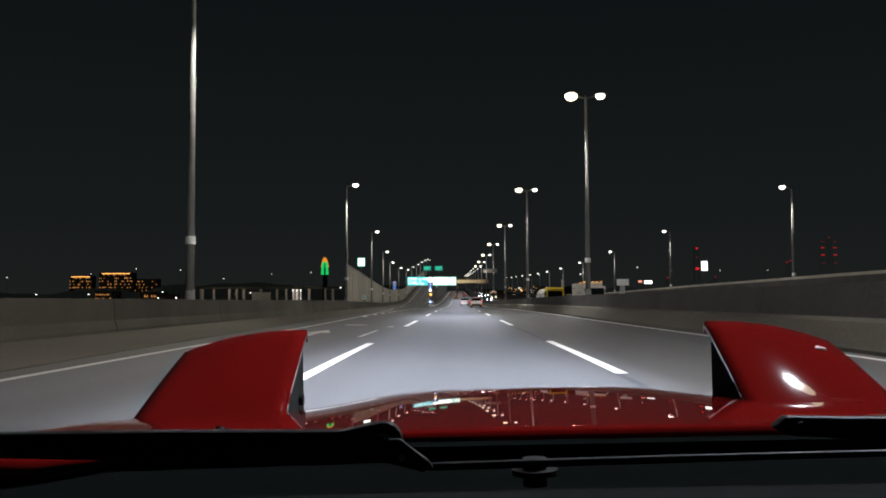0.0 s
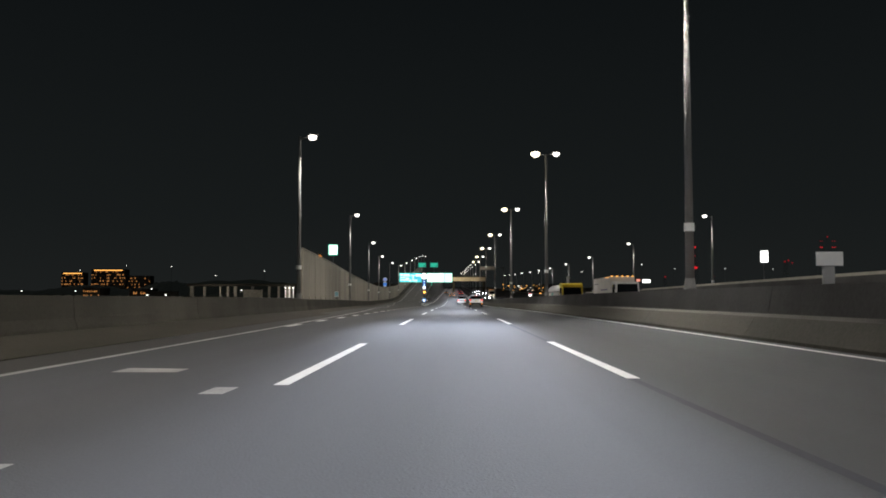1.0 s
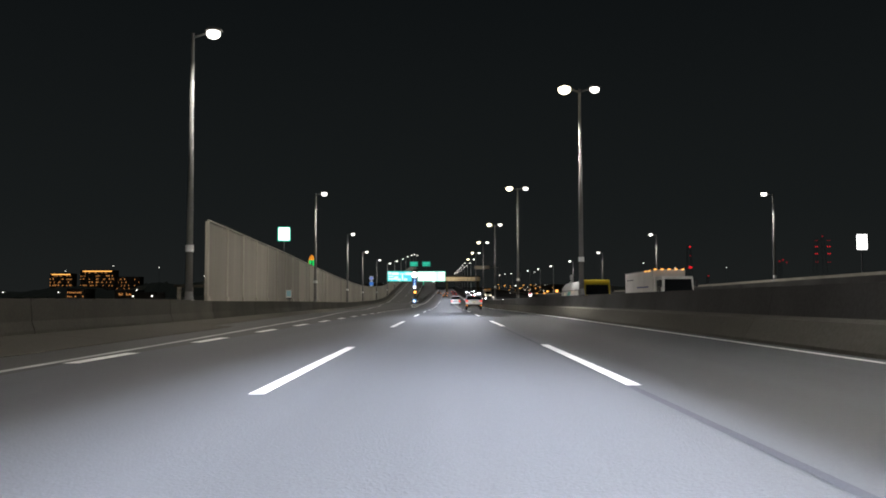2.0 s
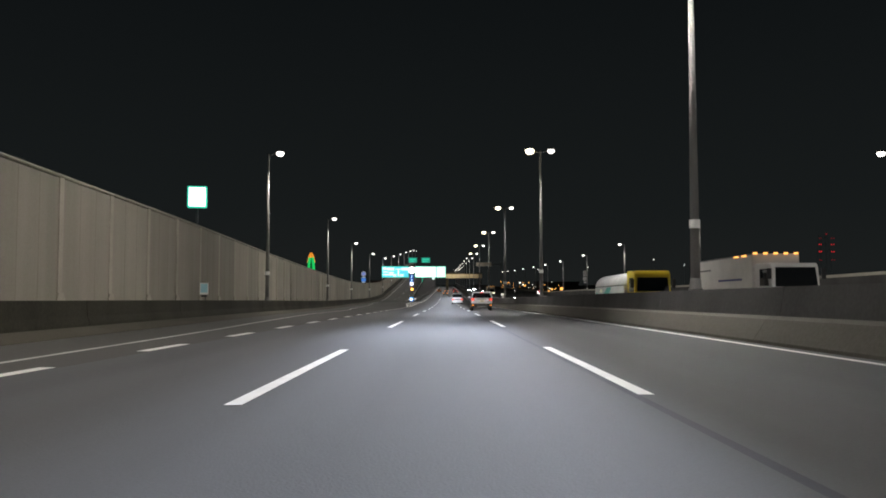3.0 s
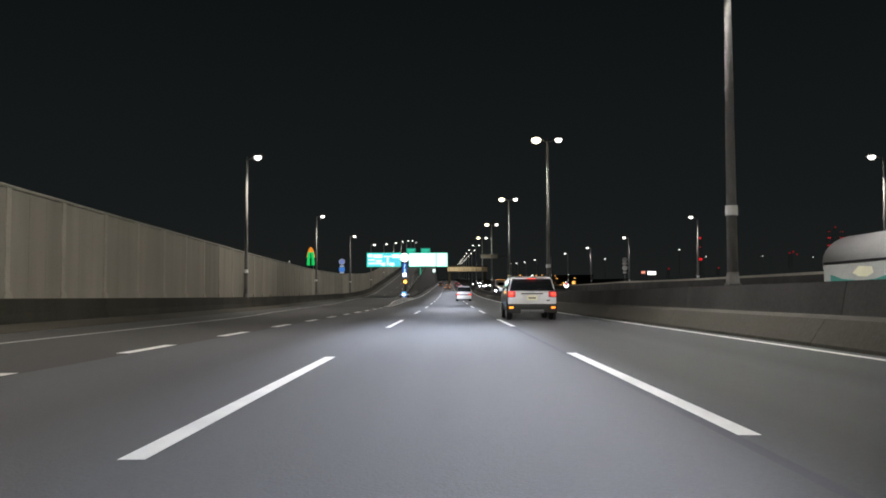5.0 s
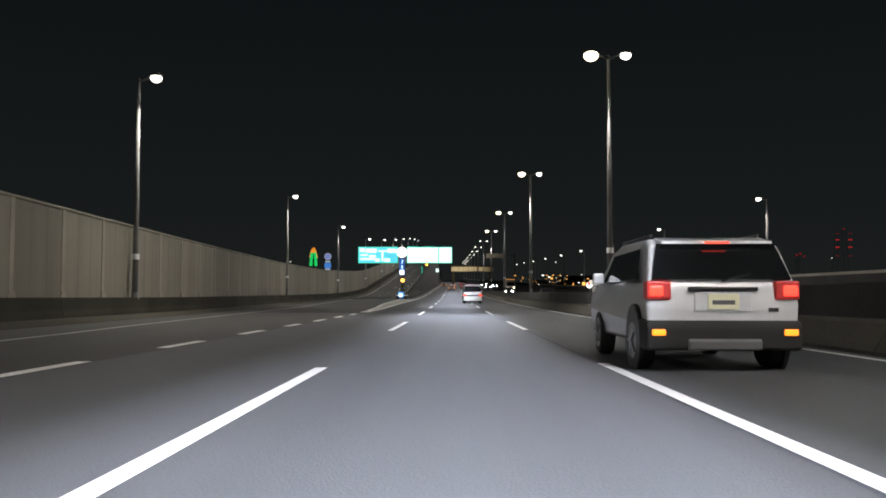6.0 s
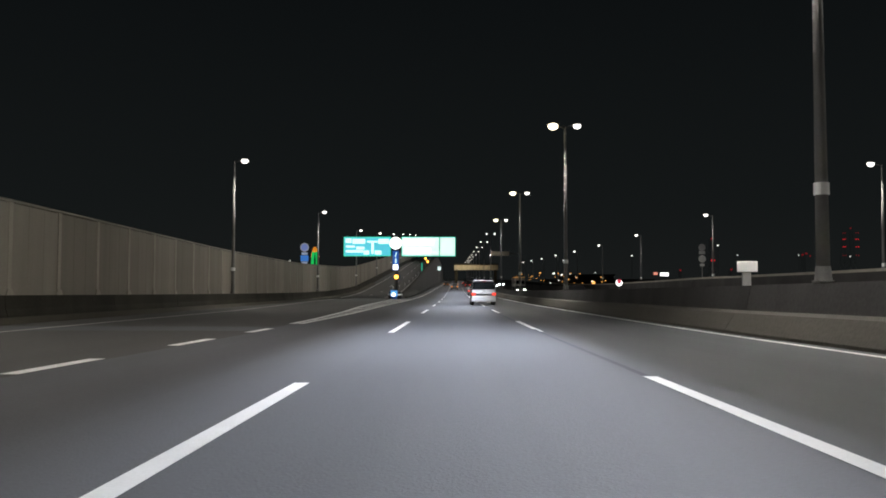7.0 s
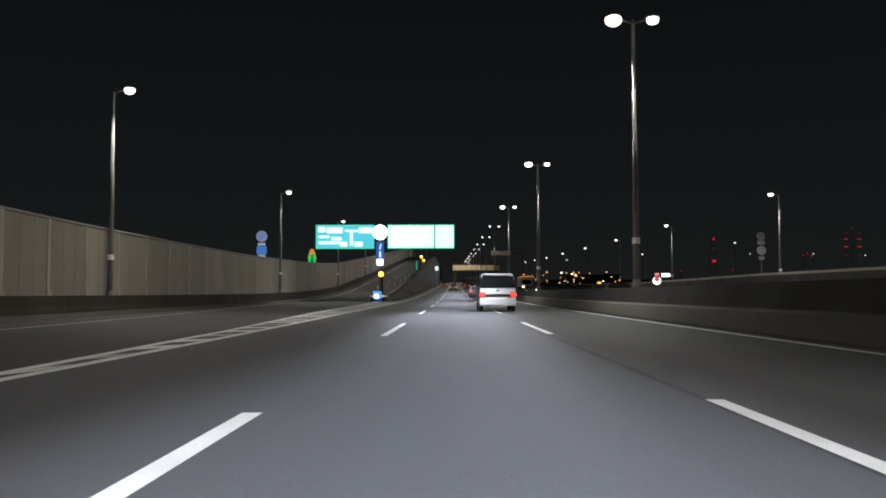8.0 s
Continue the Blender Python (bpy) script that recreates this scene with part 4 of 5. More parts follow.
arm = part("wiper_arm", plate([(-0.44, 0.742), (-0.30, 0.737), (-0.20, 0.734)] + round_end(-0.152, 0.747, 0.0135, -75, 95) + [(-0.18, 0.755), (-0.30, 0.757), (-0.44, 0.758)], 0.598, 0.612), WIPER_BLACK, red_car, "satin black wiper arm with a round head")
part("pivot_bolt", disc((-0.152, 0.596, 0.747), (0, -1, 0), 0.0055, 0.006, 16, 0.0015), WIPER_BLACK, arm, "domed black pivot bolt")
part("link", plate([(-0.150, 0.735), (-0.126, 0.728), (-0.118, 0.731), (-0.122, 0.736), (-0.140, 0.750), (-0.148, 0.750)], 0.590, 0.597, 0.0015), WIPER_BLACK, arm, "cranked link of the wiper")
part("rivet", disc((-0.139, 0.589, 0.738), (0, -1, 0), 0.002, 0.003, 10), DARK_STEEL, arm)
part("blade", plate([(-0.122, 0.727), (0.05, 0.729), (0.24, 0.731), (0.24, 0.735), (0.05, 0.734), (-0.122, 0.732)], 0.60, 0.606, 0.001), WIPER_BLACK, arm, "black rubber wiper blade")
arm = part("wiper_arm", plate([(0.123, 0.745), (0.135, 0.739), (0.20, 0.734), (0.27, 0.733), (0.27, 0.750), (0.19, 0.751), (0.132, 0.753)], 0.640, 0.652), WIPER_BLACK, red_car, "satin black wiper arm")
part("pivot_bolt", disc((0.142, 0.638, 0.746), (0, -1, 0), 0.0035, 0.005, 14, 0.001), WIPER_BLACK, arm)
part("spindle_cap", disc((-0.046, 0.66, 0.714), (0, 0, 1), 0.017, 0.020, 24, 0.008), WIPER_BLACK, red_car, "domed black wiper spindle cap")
for s in (-1, 1):
    beam = bpy.data.lights.new("headlamp_beam", "SPOT")
    beam.energy, beam.color, beam.spot_size, beam.spot_blend, beam.shadow_soft_size = HEAD_W, (0.72, 0.82, 1.0), radians(50), 1.0, 0.06
    lob = new("headlamp_beam", beam)
    lob.matrix_basis = look((0.165 + s * 0.565, 2.30, 0.62), (0.38 + s * 0.5, 14.2, 0.0))


# ---- signs ----
def sign_gantry(y):
    """A tee-shaped steel mast at the gore that carries two lit boards."""
    g = thing("sign_gantry", pose(0, y, 0), "steel gantry with two lit green and teal direction boards", "road sign")
    z0 = road_z(y)
    part("mast", rod((-7.73, 0.5, z0 - 0.2), (-7.73, 0.5, 8.9), 0.22, 0.18, 16), DARK_STEEL, g, "dark steel mast", True)
    part("beam", box(-14.6, 0.0, 0.42, 0.58, 8.1, 8.26, 0.02), DARK_STEEL, g)
    part("beam", box(-14.6, 0.0, 0.42, 0.58, 6.8, 6.96, 0.02), DARK_STEEL, g)
    for x in (-14.0, -11.7, -9.3, -6.0, -3.7, -1.2):
        part("bracket", box(x - 0.05, x + 0.05, 0.18, 0.42, 6.5, 8.5), DARK_STEEL, g)
    left = part("board", box(-14.55, -8.44, 0.05, 0.17, 6.14, 8.66, 0.02), SIGN_EDGE, g, "lit teal direction board with pale bars")
    part("face", box(-14.45, -8.54, 0.02, 0.05, 6.24, 8.56), SIGN_TEAL, left, "glowing teal sheet")
    right = part("board", box(-7.03, -2.14, 0.05, 0.17, 6.14, 8.66, 0.02), SIGN_EDGE, g, "lit white-green direction board")
    part("face", box(-6.93, -2.2, 0.02, 0.05, 6.24, 8.56), SIGN_GLOW, right, "glowing white-green sheet")
    last = part("board", box(-2.10, -0.06, 0.05, 0.17, 6.14, 8.66, 0.02), SIGN_EDGE, g, "lit white-green direction board")
    part("face", box(-2.04, -0.14, 0.02, 0.05, 6.24, 8.56), SIGN_GLOW, last, "glowing white-green sheet")
    # unreadable wording and the fork diagram of the teal board, as plain bars
    for x0, x1, a, b in ((-14.3, -13.55, 7.87, 8.42), (-13.4, -11.75, 7.77, 8.37), (-14.25, -13.1, 7.27, 7.52), (-12.9, -11.85, 7.02, 7.37), (-14.25, -12.0, 6.62, 6.92),
                         (-11.5, -10.15, 7.92, 8.12), (-10.95, -10.66, 6.47, 7.92), (-10.05, -8.68, 7.77, 8.37), (-11.95, -11.25, 6.37, 6.87), (-10.5, -9.65, 6.37, 6.87)):
        part("pale_bar", box(x0, x1, 0.005, 0.02, a, b), SIGN_PALE, left)
    for x0, x1, a, b in ((-6.65, -5.35, 7.57, 8.27), (-5.05, -2.9, 7.57, 8.27), (-6.65, -3.3, 6.57, 7.17), (-1.85, -0.3, 6.67, 8.17)):
        part("pale_bar", box(x0, x1, 0.008, 0.02, a, b), SIGN_LIT_WHITE if x0 < -2 else SIGN_GLOW, right if x0 < -2 else last)
    return g


def gore_post(y):
    p = thing("gore_sign", pose(-7.73, y, road_z(y)), "gore post with lit disc, blue banner and amber lamp", "road sign")
    part("post", rod((0, 0.3, -0.2), (0, 0.3, 7.3), 0.075, 0.07, 12), STEEL, p, smooth=True)
    d = part("sign_disc", disc((0, 0.12, 7.08), (0, 1, 0), 0.78, 0.05, 36), SIGN_LIT_WHITE, p, "glowing white round sign")
    b = part("banner", box(-0.40, 0.40, 0.12, 0.18, 3.60, 6.08, 0.02), BANNER_BLUE, p, "tall blue banner sign")
    part("banner_bar", box(-0.32, 0.32, 0.09, 0.115, 3.68, 4.32), SIGN_LIT_WHITE, b)
    part("banner_bar", slab([(-0.1, 0.11, 5.3), (0.02, 0.11, 5.3), (0.16, 0.11, 5.9), (0.04, 0.11, 5.9)], 0.01), SIGN_PALE, b)
    part("banner_bar", box(-0.06, 0.10, 0.1, 0.115, 4.5, 5.1), SIGN_PALE, b)
    a = part("amber_lamp", disc((0.1, 0.1, 2.76), (0, 1, 0), 0.26, 0.14, 24, 0.02), AMBER, p, "glowing amber warning lamp")
    part("lamp_hood", disc((0.1, 0.2, 2.76), (0, 1, 0), 0.36, 0.06, 24), BLACK_TRIM, a)
    return p


def crash_cushion(y):
    c = thing("crash_cushion", pose(-7.55, y, road_z(y)), "row of plastic impact barrels with a lit blue-white marker", "crash cushion")
    for i, (x, yy) in enumerate(((0, 0), (-0.45, 1.0), (0.45, 1.0), (-0.5, 2.0), (0.5, 2.0))):
        bm = rod((x, yy, 0), (x, yy, 0.85), 0.36, 0.34, 18)
        dr = part("barrel", bm, BLACK_TRIM if i else SIGN_BLUE, c, "", True)
        part("band", rod((x, yy, 0.45), (x, yy, 0.62), 0.375, 0.372, 18), SIGN_WHITE, dr, "white reflective band")
    lampo = part("marker_panel", box(-0.42, 0.42, -0.46, -0.40, 0.30, 1.02, 0.02), CUSHION_BLUE, c, "glowing blue marker panel")
    part("marker_lens", disc((-0.05, -0.48, 0.52), (0, 1, 0), 0.24, 0.05, 20), SIGN_LIT_WHITE, lampo)
    return c


sign_gantry(263.2)
gore_post(262.0)
crash_cushion(257.2)


def round_sign(m, label, faces, pole_top, pole_bottom):
    """A post with plates; faces: (shape, z, size, material)."""
    s = thing("road_sign", m, label, "road sign")
    part("post", rod((0, 0.06, pole_bottom), (0, 0.06, pole_top), 0.045, 0.045, 10), STEEL, s, smooth=True)
    for shape, z, size, mat in faces:
        if shape == "disc":
            plate = part("plate", disc((0, 0, z), (0, 1, 0), size, 0.03, 28), mat, s)
        else:
            plate = part("plate", box(-size, size, -0.015, 0.015, z - size * 0.55, z + size * 0.55, 0.005), mat, s)
    return s


SIGN_PALE_BLUE = glow("sign_pale_blue", (0.55, 0.65, 0.85), 0.5)
r = round_sign(pose(-17.55, 251.0, -0.75), "round speed sign above two small blue plates behind the noise barrier", (("disc", 7.35, 0.50, glow("sign_ring_pale", (0.6, 0.62, 0.8), 0.35)),), 7.9, 0.5)
part("disc_centre", disc((0, -0.025, 7.35), (0, 1, 0), 0.38, 0.02, 24), glow("sign_disc_blue", (0.30, 0.40, 0.85), 0.5), r)
part("plate", box(-0.34, 0.34, -0.02, 0.02, 6.5, 6.76, 0.01), SIGN_PALE_BLUE, r)
part("plate", box(-0.45, 0.45, -0.02, 0.02, 5.75, 6.42, 0.01), glow("sign_plate_blue", (0.08, 0.30, 0.90), 0.6), r)
part("plate", box(-0.34, 0.34, -0.02, 0.02, 5.45, 5.7, 0.01), SIGN_PALE_BLUE, r)
round_sign(pose(31.4, 262.0, 0.55), "grey backs of two round signs on one post", (("disc", 6.7, 0.43, SIGN_BACK), ("plate", 6.05, 0.38, SIGN_BACK), ("disc", 5.25, 0.46, SIGN_BACK), ("plate", 4.45, 0.28, SIGN_BACK)), 7.0, 1.0)
# the light this sheeting throws back is put in as emission
rw = round_sign(pose(21.36, 265.0, -0.12), "round red and white reflective sign on a short post, given a glow", (("disc", 2.9, 0.43, SIGN_LIT_WHITE),), 3.0, 1.0)
part("plate_upper", disc((0, -0.02, 3.06), (0, 1, 0), 0.28, 0.02, 20), glow("sign_red_lit", (0.9, 0.1, 0.15), 0.7), rw)


def lit_box_sign(m, w, h, edge, label, drop):
    s = thing("box_sign", m, label, "illuminated sign")
    part("post", rod((0, 0.24, -drop), (0, 0.24, h * 0.5), 0.05, 0.05, 10), DARK_STEEL, s)
    part("bracket", box(-0.12, 0.12, 0.19, 0.30, h * 0.3, h * 0.7, 0.01), DARK_STEEL, s)
    case = part("case", box(-w / 2, w / 2, 0, 0.2, 0, h, 0.06), edge, s)
    part("face", box(-w / 2 + 0.07, w / 2 - 0.07, -0.012, 0.01, 0.07, h - 0.07, 0.01), SIGN_LIT_WHITE, case, "glowing white face")
    return s


lit_box_sign(pose(-10.78, 100.7, 5.03, 0, 0, 12), 0.84, 0.96, SIGN_EDGE, "illuminated white box sign with green edge above the noise barrier", 1.05)
lit_box_sign(pose(28.38, 101.6, 4.45, 0, 0, -10), 0.66, 1.05, SIGN_LIT_WHITE, "illuminated white box sign on a slim post", 1.9)
for y in (37.5, 170.7):
    b = thing("delineator_board", pose(BARRIER_X + 0.5, y, road_z(y) + 1.12), "small white board on a post on the median barrier", "delineator")
    part("post", box(-0.10, 0.10, -0.05, 0.05, 0, 0.36, 0.01), SIGN_BACK, b)
    part("board", box(-0.25, 0.25, -0.08, -0.05, 0.34, 0.60, 0.01), SIGN_WHITE, b, "white reflective board")
w = thing("wall_plate", pose(-10.46, 100.86, 0.99), "small teal and white plate on a bracket on the noise barrier", "sign plate")
part("bracket", rod((0.05, 0.03, 0), (0.05, 0.03, 0.75), 0.02, 0.02, 8), DARK_STEEL, w)
face = part("plate", box(-0.18, 0.18, 0, 0.02, 0.26, 0.76, 0.008), SIGN_WHITE, w, "white plate with a teal panel")
part("plate_panel", box(-0.15, 0.15, -0.006, 0.0, 0.34, 0.72), TEAL_PLATE, face, "teal panel")
part("plate_lower", box(-0.12, 0.12, 0, 0.02, 0.15, 0.23, 0.006), DARK_STEEL, w)
for x0, x1 in ((-17.73, -13.82), (-11.62, -7.62)):
    g = thing("ramp_sign", pose(0, 480, 0), "lit green direction board over the exit ramp", "road sign", "signs over the ramp")
    bo = part("board", box(x0, x1, 0, 0.15, 18.72, 21.04, 0.03), SIGN_GREEN, g, "lit green board")
    part("pale_bar", box(x0 + 0.5, x1 - 0.5, -0.03, 0.0, 20.0, 20.6), SIGN_EDGE, bo)
    part("pale_bar", box(x0 + 0.5, x1 - 1.2, -0.03, 0.0, 19.1, 19.6), SIGN_EDGE, bo)
    part("post", rod(((x0 + x1) / 2, 0.3, ramp_z(480)), ((x0 + x1) / 2, 0.3, 21.0), 0.15, 0.12, 10), DARK_STEEL, g)
    if x0 < -15:
        part("beam", box(-17.7, -7.6, 0.2, 0.4, 20.1, 20.3), DARK_STEEL, g)
for k in range(7):
    y = 268 + 14 * k
    d = thing("reflector_post", pose(-8.45, y, ramp_z(y) + 0.95), "slim white marker on the ramp parapet", "delineator", "markers along the ramp")
    part("post", box(-0.05, 0.05, -0.02, 0.02, 0, 0.5, 0.01), SIGN_BACK, d)
    part("reflector", box(-0.045, 0.045, -0.03, -0.02, 0.3, 0.48), SIGN_WHITE, d)
am = thing("ramp_signal", pose(-8.42, 400, ramp_z(400)), "pair of amber warning lamps on a post by the ramp", "warning lamp")
part("post", rod((0, 0, 0), (0, 0, 3.8), 0.08, 0.08, 10), STEEL, am)
for x, z in ((0.0, 3.5), (0.55, 2.6)):
    part("lamp", disc((x, -0.1, z), (0, 1, 0), 0.30, 0.12, 20), AMBER, am, "glowing amber lamp")
gl = thing("marker_light", pose(-8.0, 360, ramp_z(360)), "tall slim green-lit marker at the ramp wall", "marker light")
part("tube", box(-0.16, 0.16, -0.05, 0.05, 1.5, 3.4, 0.02), SIGN_GREEN, gl)
part("stem", rod((0, 0, 0), (0, 0, 1.6), 0.05, 0.05, 8), DARK_STEEL, gl)

# ---- the overbridge far ahead ----
bridge = thing("overbridge", pose(0, 580, 0), "pale girder bridge crossing over the expressway", "bridge", kind="structure")
part("girder", box(-0.4, 21, 0, 8, 13.9, 16.2, 0.1), surf("girder_paint", (0.36, 0.31, 0.22), (0.50, 0.44, 0.32), 0.7, 0, 0.2, 3.0, 0.1), bridge, "cream painted girder")
part("parapet", box(-0.4, 21, 0.6, 1.0, 16.2, 17.0, 0.05), CONCRETE_DARKEST, bridge)
for x in (0.6, 19.8):
    part("pier", box(x - 0.7, x + 0.7, 2, 6, 3, 13.9, 0.1), CONCRETE_DARKEST, bridge)
for i in range(8):
    x = 0.6 + 2.6 * i
    part("stiffener", box(x - 0.08, x + 0.08, -0.12, 0.0, 14.0, 16.1), STEEL, bridge)
bl = bpy.data.lights.new("bridge_light", "SPOT")
bl.energy, bl.color, bl.spot_size, bl.spot_blend = 26000, (1.0, 0.85, 0.6), radians(70), 0.8
bo = new("bridge_light", bl)
bo.matrix_basis = look((4.5, 556, 19.5), (5.0, 580, 14.8))


# ---- far land, towns and masts ----
def ridge(name, x0, x1, y, base, peaks, seed, label):
    rng = random.Random(seed)
    bm = bmesh.new()
    n = 90
    tops = []
    for i in range(n + 1):
        u = i / n
        h = peaks * (0.55 + 0.45 * math.sin(u * 5.1 + seed) * math.cos(u * 11.3 + 2 * seed)) + rng.uniform(0, 0.10) * peaks
        tops.append((x0 + (x1 - x0) * u, max(h, 2)))
    rows = []
    for dy, k in ((0, 0.0), (0, 0.45), (25, 0.8), (60, 1.0), (220, 0.0)):
        rows.append([bm.verts.new((x, y + dy + rng.uniform(-6, 6), base + h * k * rng.uniform(0.94, 1.06))) for x, h in tops])
    for a, b in zip(rows, rows[1:]):
        for i in range(n):
            bm.faces.new((a[i], a[i + 1], b[i + 1], b[i]))
    return tagged(part(name, bm, HILL_GLOW), label, "hills", kind="structure")


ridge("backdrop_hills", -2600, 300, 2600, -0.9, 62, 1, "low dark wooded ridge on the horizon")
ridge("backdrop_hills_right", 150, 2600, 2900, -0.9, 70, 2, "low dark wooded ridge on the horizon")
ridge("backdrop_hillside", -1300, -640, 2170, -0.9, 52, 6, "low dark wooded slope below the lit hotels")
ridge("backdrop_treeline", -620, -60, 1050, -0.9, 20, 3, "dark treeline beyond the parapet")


def lit_block(name, x, y, w, h, rows, cols, chance, glass, seed, label, crown=False, depth=30):
    """A far building with windows of which some are lit."""
    rng = random.Random(seed)
    b = thing(name, pose(x, y, -0.9), label, "building")
    wall = part("wall", box(-w / 2, w / 2, 0, depth, 0, h, 0.2), CONCRETE_DARK, b)
    part("roof", box(-w / 2 - 0.6, w / 2 + 0.6, -0.6, depth + 0.6, h, h + 1.0, 0.2), DARK_STEEL, b)
    cw, rh = w / cols, (h - 3) / rows
    for r_ in range(rows):
        for c_ in range(cols):
            if rng.random() < chance and (not crown or r_ >= rows * 0.45):
                x0, z0 = -w / 2 + cw * (c_ + 0.18), 2.5 + rh * (r_ + 0.2)
                part("window", box(x0, x0 + cw * rng.uniform(0.35, 0.64), -0.25, 0.02, z0, z0 + rh * rng.uniform(0.22, 0.45)), glass, b)
    if crown:
        part("eaves_light", box(-w * 0.42, w * 0.42, -0.5, -0.1, h - 2.6, h - 0.8), AMBER_FAR, b, "long warm strip light under the eaves")
    return b


lit_block("hotel", -871, 2250, 86, 82, 10, 24, 0.42, AMBER_DIM, 11, "long building with warm lit windows and lit eaves", True)
lit_block("hotel", -962, 2250, 56, 74, 9, 16, 0.5, AMBER_DIM, 12, "building with rows of warm lit windows", True)
lit_block("hotel", -797, 2260, 58, 66, 8, 16, 0.3, AMBER_DIM, 13, "building with scattered warm lit windows")
lit_block("warehouse", -397, 990, 18, 16, 3, 9, 0.55, AMBER_DIM, 14, "low building with a warm lit front", False)
lit_block("warehouse", -348, 1000, 22, 15, 2, 14, 0.55, AMBER_DIM, 15, "low building with a warm lit front", False)
lit_block("warehouse", -320, 980, 26, 12, 2, 9, 0.25, LENS_FAR, 16, "low building with a few white lit windows", False)
lit_block("warehouse", 50, 560, 18, 9, 2, 8, 0.5, AMBER_FAR, 17, "roadside building with warm lit windows", False, 12)
lit_block("warehouse", 66, 590, 26, 12, 2, 9, 0.35, AMBER_FAR, 18, "roadside building with warm lit windows", False, 12)
lit_block("warehouse", 92, 610, 22, 10, 2, 8, 0.3, LENS_FAR, 19, "roadside building with white lit windows", False, 12)

# unseen point lights added to brighten the dark walls of the far buildings
town = bpy.data.lights.new("town_fill", "POINT")
town.energy, town.color, town.shadow_soft_size = 7000, (1.0, 0.80, 0.6), 2.0
for x, y, z in ((-960, 2190, 45), (-875, 2185, 50), (-800, 2195, 45), (-375, 955, 22)):
    new("town_fill", town).location = (x, y, z)

viaduct = thing("viaduct", pose(0, 985, 0), "pale concrete viaduct on many piers", "viaduct")
PIER = surf("pier_concrete", (0.25, 0.24, 0.21), (0.4, 0.38, 0.34), 0.9)
part("deck", box(-290, -40, 0, 12, 17.5, 20, 0.2), CONCRETE, viaduct)
pier_rng = random.Random(5)
x = -286.0
while x < -44:
    w = pier_rng.choice((1.0, 1.2, 1.6, 3.4))
    part("pier", box(x - w, x + w, 3, 8, -0.9, 17.5, 0.2), PIER, viaduct)
    x += w + pier_rng.choice((7.0, 9.5, 12.0, 17.0))
store = thing("storage_shed", pose(0, 975, -0.9), "low pale shed beside the viaduct", "building")
part("wall", box(-226, -207, 0, 9, 0, 14.5, 0.2), PIER, store)
part("roof", box(-227, -206, -0.6, 9.6, 14.5, 15.2, 0.1), DARK_STEEL, store)
for i in range(3):
    mast_ = thing("floodlit_column", pose(-179 + 4.2 * i, 968, -0.9), "slim white floodlit column far off", "column")
    part("column", rod((0, 0, 0), (0, 0, 17.0 - 2.5 * (i == 0)), 0.55, 0.5, 8), SIGN_WHITE, mast_)
    part("lamp", box(-0.5, 0.5, -0.9, -0.6, 15.5, 17.2, 0.05), LENS_FAR, mast_, "white floodlamp")
vl = bpy.data.lights.new("yard_light", "POINT")
vl.energy, vl.color, vl.shadow_soft_size = 14000, (1.0, 0.9, 0.75), 1.0
for x in (-255, -170):
    new("yard_light", vl).location = (x, 955, 14)

rng = random.Random(21)


def far_lamp(x, y, z, mat, r, label, name="far_lamp"):
    p = thing(name, pose(x, y, -0.9), label, "street lamp", "far lamps")
    part("pole", rod((0, 0, 0), (0, 0, z), r * 0.35, r * 0.25, 6), DARK_STEEL, p)
    bm = bmesh.new()
    bmesh.ops.create_icosphere(bm, subdivisions=2, radius=r)
    for v in bm.verts:
        v.co = Vector((v.co.x * 1.2, v.co.y, v.co.z * 0.7 + z))
    part("lamp", bm, mat, p, "", True)
    return p


for px_, z in ((-520, 45), (-455, 52), (-392, 50), (-330, 38), (-262, 44), (-206, 46), (-640, 40)):
    far_lamp(px_, 1250, z, LENS_FAR, 0.6, "tall far mast with a white lamp")
for px_, z in ((-300, 14), (-376, 12), (-210, 13), (-118, 18), (-430, 12)):
    far_lamp(px_, 900, z, LENS_FAR, 0.7, "far white yard lamp")
for i in range(34):
    y = 410 + rng.uniform(-40, 150)
    x = (23 + i * 0.7 + rng.uniform(-1.2, 1.2)) * y / 430
    far_lamp(x, y, rng.uniform(5.8, 9.5) * y / 430, AMBER_FAR if rng.random() < 0.72 else LENS_FAR, rng.choice((0.12, 0.15, 0.18, 0.22, 0.30)), "far roadside lamp, lit")
for x, y, z in ((70, 500, 18), (98, 480, 21), (150, 620, 24), (190, 640, 25), (245, 700, 27), (60, 640, 22)):
    far_lamp(x, y, z, LENS_FAR, 0.28, "slim far street lamp, lit")


def billboard(x, y, z, w, h, mat, label):
    b = thing("billboard", pose(x, y, -0.9), label, "billboard")
    part("panel", box(-w / 2, w / 2, 0, 1, z - h / 2, z + h / 2, 0.1), mat, b)
    for s in (-0.35, 0.35):
        part("post", rod((w * s, 0.5, 0), (w * s, 0.5, z - h / 2), 0.4, 0.35, 8), DARK_STEEL, b)


billboard(375, 1737, 42.0, 15, 6.0, SIGN_LIT_WHITE, "glowing white billboard far off")
billboard(360, 1740, 43.5, 7, 4.0, glow("billboard_red", (1.0, 0.35, 0.25), 1.2), "small glowing pink billboard far off")


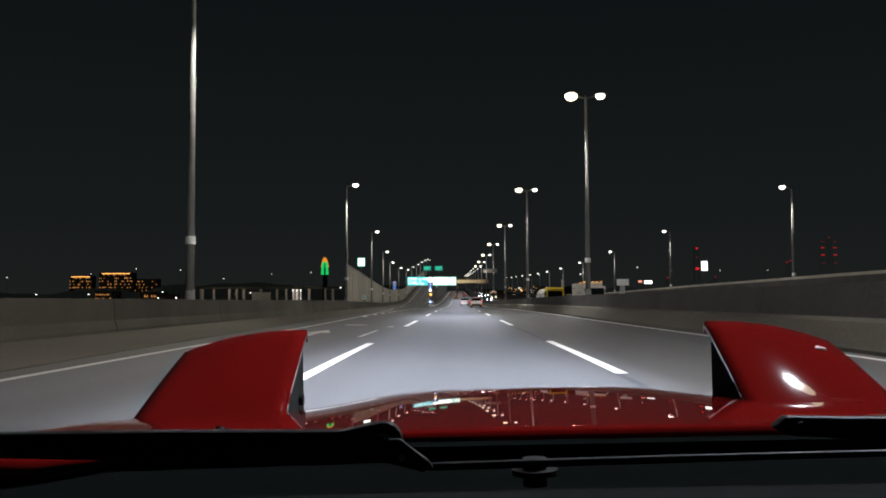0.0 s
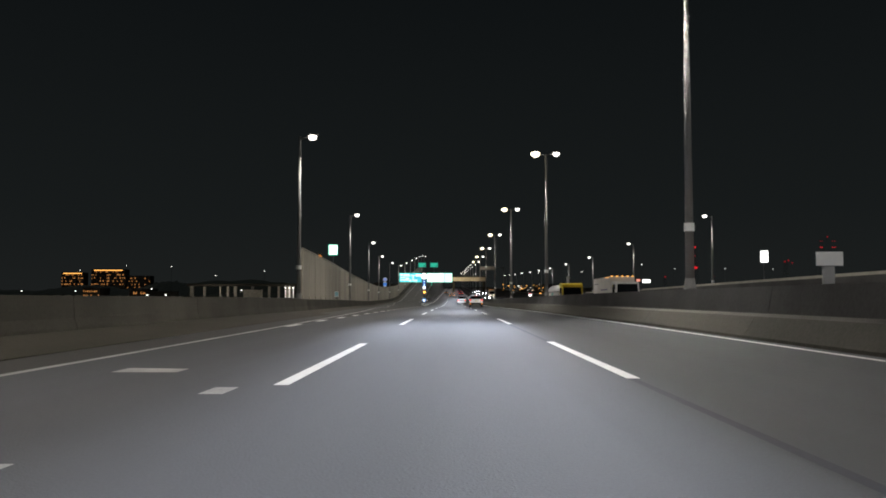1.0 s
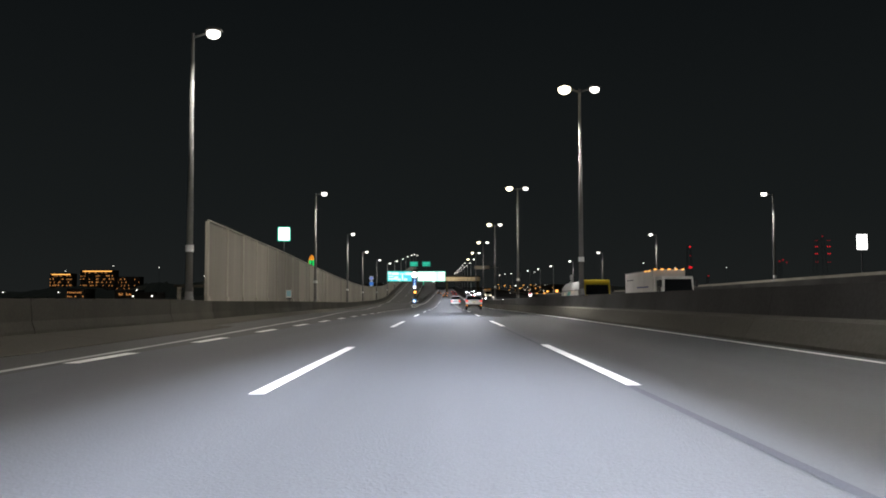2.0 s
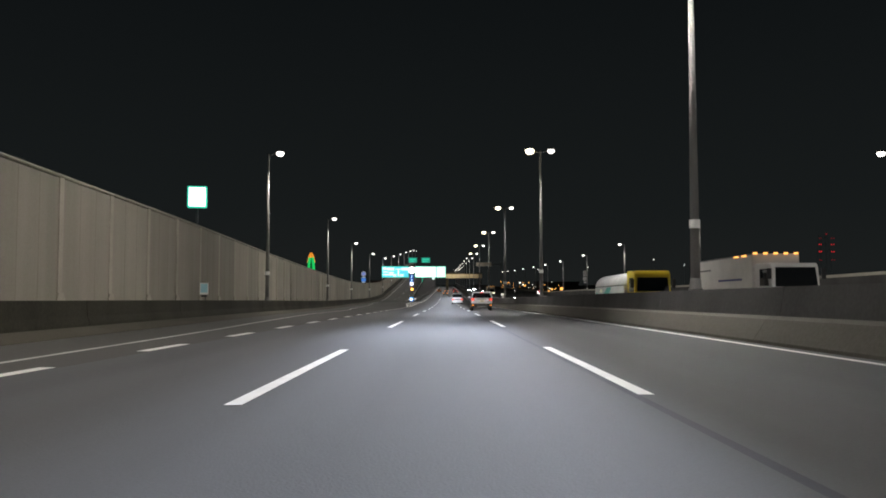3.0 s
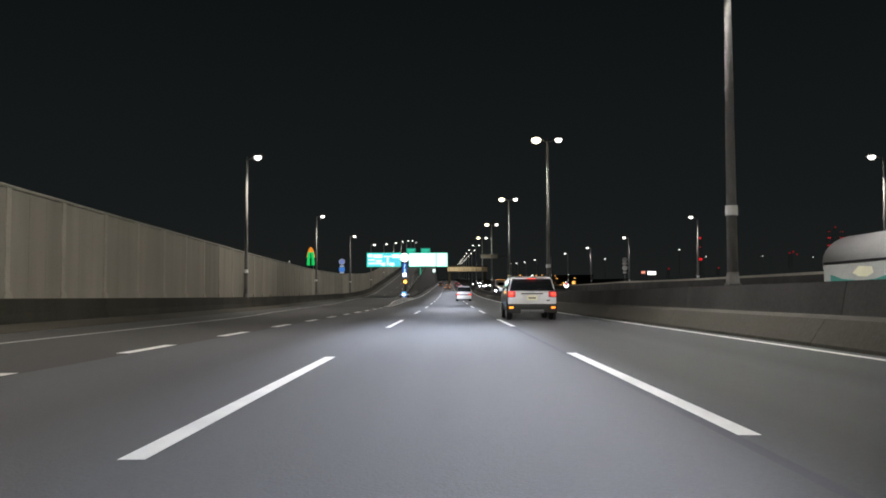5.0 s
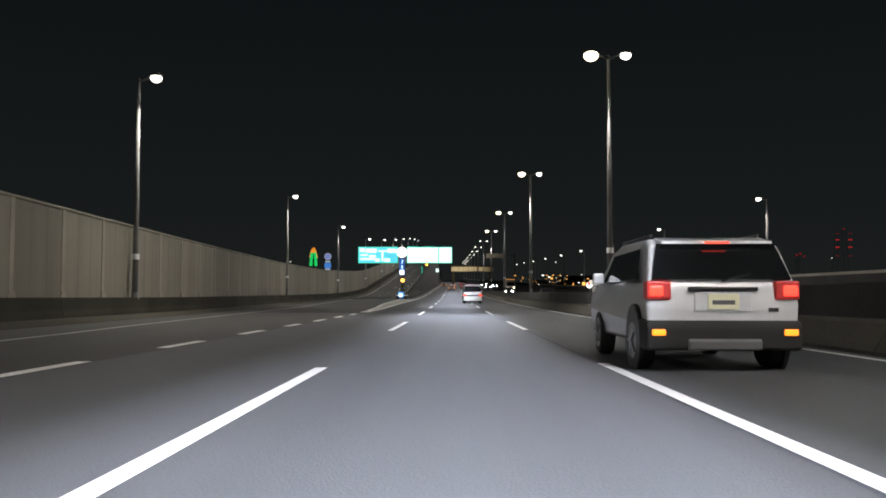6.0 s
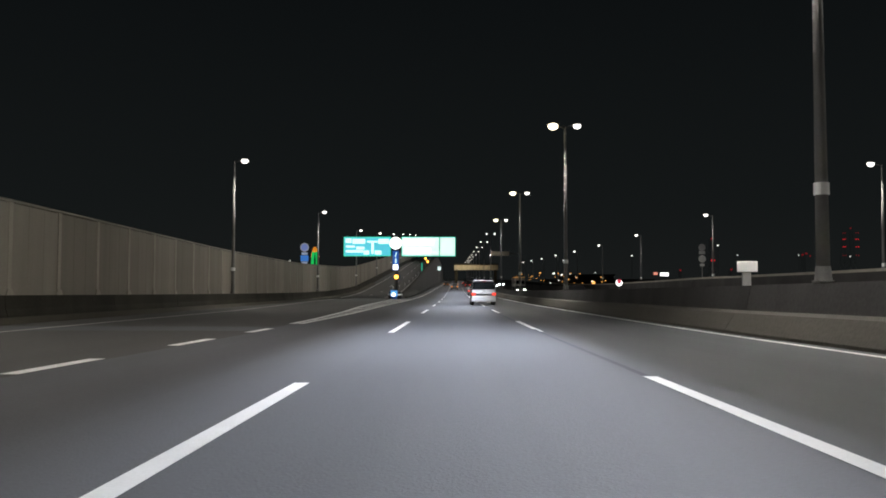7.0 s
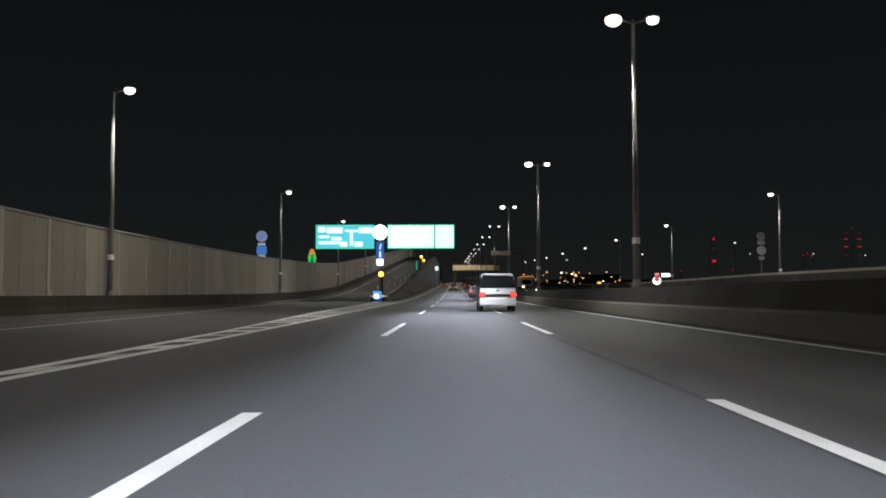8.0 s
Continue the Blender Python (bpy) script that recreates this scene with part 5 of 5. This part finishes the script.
def mast(x, y, lamps, height, width, label):
    m = thing("lattice_mast", pose(x, y, -0.9), label, "mast")
    bm = bmesh.new()
    n = 9
    for sx, sy in ((-1, -1), (1, -1), (1, 1), (-1, 1)):
        rod((sx * width, sy * width, 0), (sx * width * 0.45, sy * width * 0.45, height), 0.35, 0.25, 6, bm)
    for i in range(n):
        z0, z1 = height * i / n, height * (i + 1) / n
        w0, w1 = width * (1 - 0.55 * i / n), width * (1 - 0.55 * (i + 1) / n)
        for s in (-1, 1):
            rod((-w0, s * w0, z0), (w1, s * w1, z1), 0.18, 0.18, 4, bm)
            rod((s * w0, -w0, z0), (s * w1, w1, z1), 0.18, 0.18, 4, bm)
    part("lattice", bm, DARK_STEEL, m)
    for dx, z, r, mat in lamps:
        bm = bmesh.new()
        bmesh.ops.create_icosphere(bm, subdivisions=2, radius=r, matrix=Matrix.Translation((dx, -width - 1, z)))
        part("beacon", bm, mat, m, "glowing red warning lamp", True)


mast(604, 2237, ((0, 138, 2.6, BEACON), (0, 116, 1.6, BEACON_DIM), (-1, 87, 3.4, BEACON), (3, 87, 2.4, BEACON)), 142, 9, "tall lattice mast with red warning lamps")
for x, z in ((545, 66), (668, 68)):
    mast(x, 2300, ((0, z, 2.2, BEACON_DIM),), z, 5, "lattice mast with a red warning lamp")
mast(1049, 2523, tuple((dx, z, r_, mt) for z, r_, mt in ((172, 1.2, BEACON_DIM), (155, 1.5, BEACON), (135, 1.7, BEACON), (112, 1.3, BEACON_DIM)) for dx in (-20, -15, 14, 20)) + ((0, 184, 2.0, BEACON_DIM),), 182, 20, "broad lattice tower with rows of red warning lamps")
mast(1111, 2982, ((-6, 136, 3.0, BEACON_DIM), (6, 140, 3.0, BEACON_DIM), (18, 132, 2.4, BEACON_DIM)), 140, 9, "lattice mast with red warning lamps")

mark = thing("marker_sign", pose(-6.3, 498, road_z(498)), "small pale lit sign on a thin post past the exit", "road sign")
part("post", rod((0, 0, -0.3), (0, 0, 7.4), 0.06, 0.05, 8), STEEL, mark)
part("plate", box(-0.6, 0.6, -0.1, -0.06, 5.9, 7.4, 0.02), SIGN_GLOW, mark, "pale green glowing plate")

# ---- the arch-shaped tower with green and orange lighting ----
arch = thing("lit_arch", pose(-373, 2500, -0.9) @ Matrix.Scale(0.6, 4), "far arch-shaped tower lit green with an orange crown", "tower")
for s in (-1, 1):
    for k, (a, b) in enumerate((((18, 140), (16, 172)), ((16, 172), (11, 200)), ((11, 200), (4, 216)))):
        part("light_band", rod((s * a[0] * 0.62, 0, a[1]), (s * b[0] * 0.62, 0, b[1]), 7.0, 5.5, 10), GREEN_TUBE if k < 2 else ORANGE_TUBE, arch)
    part("outline_light", rod((s * 17, 2, 176), (s * 10, 2, 208), 2.2, 2.2, 8), ORANGE_TUBE, arch)
part("crown", rod((-4, 0, 218), (4, 0, 218), 4, 4, 10), ORANGE_TUBE, arch)
part("tower", box(-10, 10, 2, 24, 0, 205, 0.5), DARK_STEEL, arch)
gb = thing("sign_gantry", pose(0, 600, 0), "dim grey back of a sign gantry over the opposite carriageway", "road sign")
part("panel_back", box(18.2, 27.6, 0, 0.3, 21.7, 23.9, 0.05), SIGN_BACK, gb)
part("post", rod((33.5, 0.5, 5), (33.5, 0.5, 24), 0.3, 0.25, 10), STEEL, gb)
part("beam", box(18.2, 33.5, 0.4, 0.7, 22.6, 23.0), STEEL, gb)

shop = thing("roadside_shop", pose(-77, 992, -0.9), "far low building with a red and amber lit front", "building")
part("wall", box(-9, 9, 0, 14, 0, 22, 0.2), CONCRETE_DARKEST, shop)
part("roof", box(-9.5, 9.5, -0.5, 14.5, 22, 22.8, 0.1), DARK_STEEL, shop)
for i in range(9):
    part("lit_panel", box(-8.4 + 1.9 * i, -7.0 + 1.9 * i, -0.2, 0.02, 19.0, 21.0), BEACON if i % 3 else AMBER_FAR, shop)
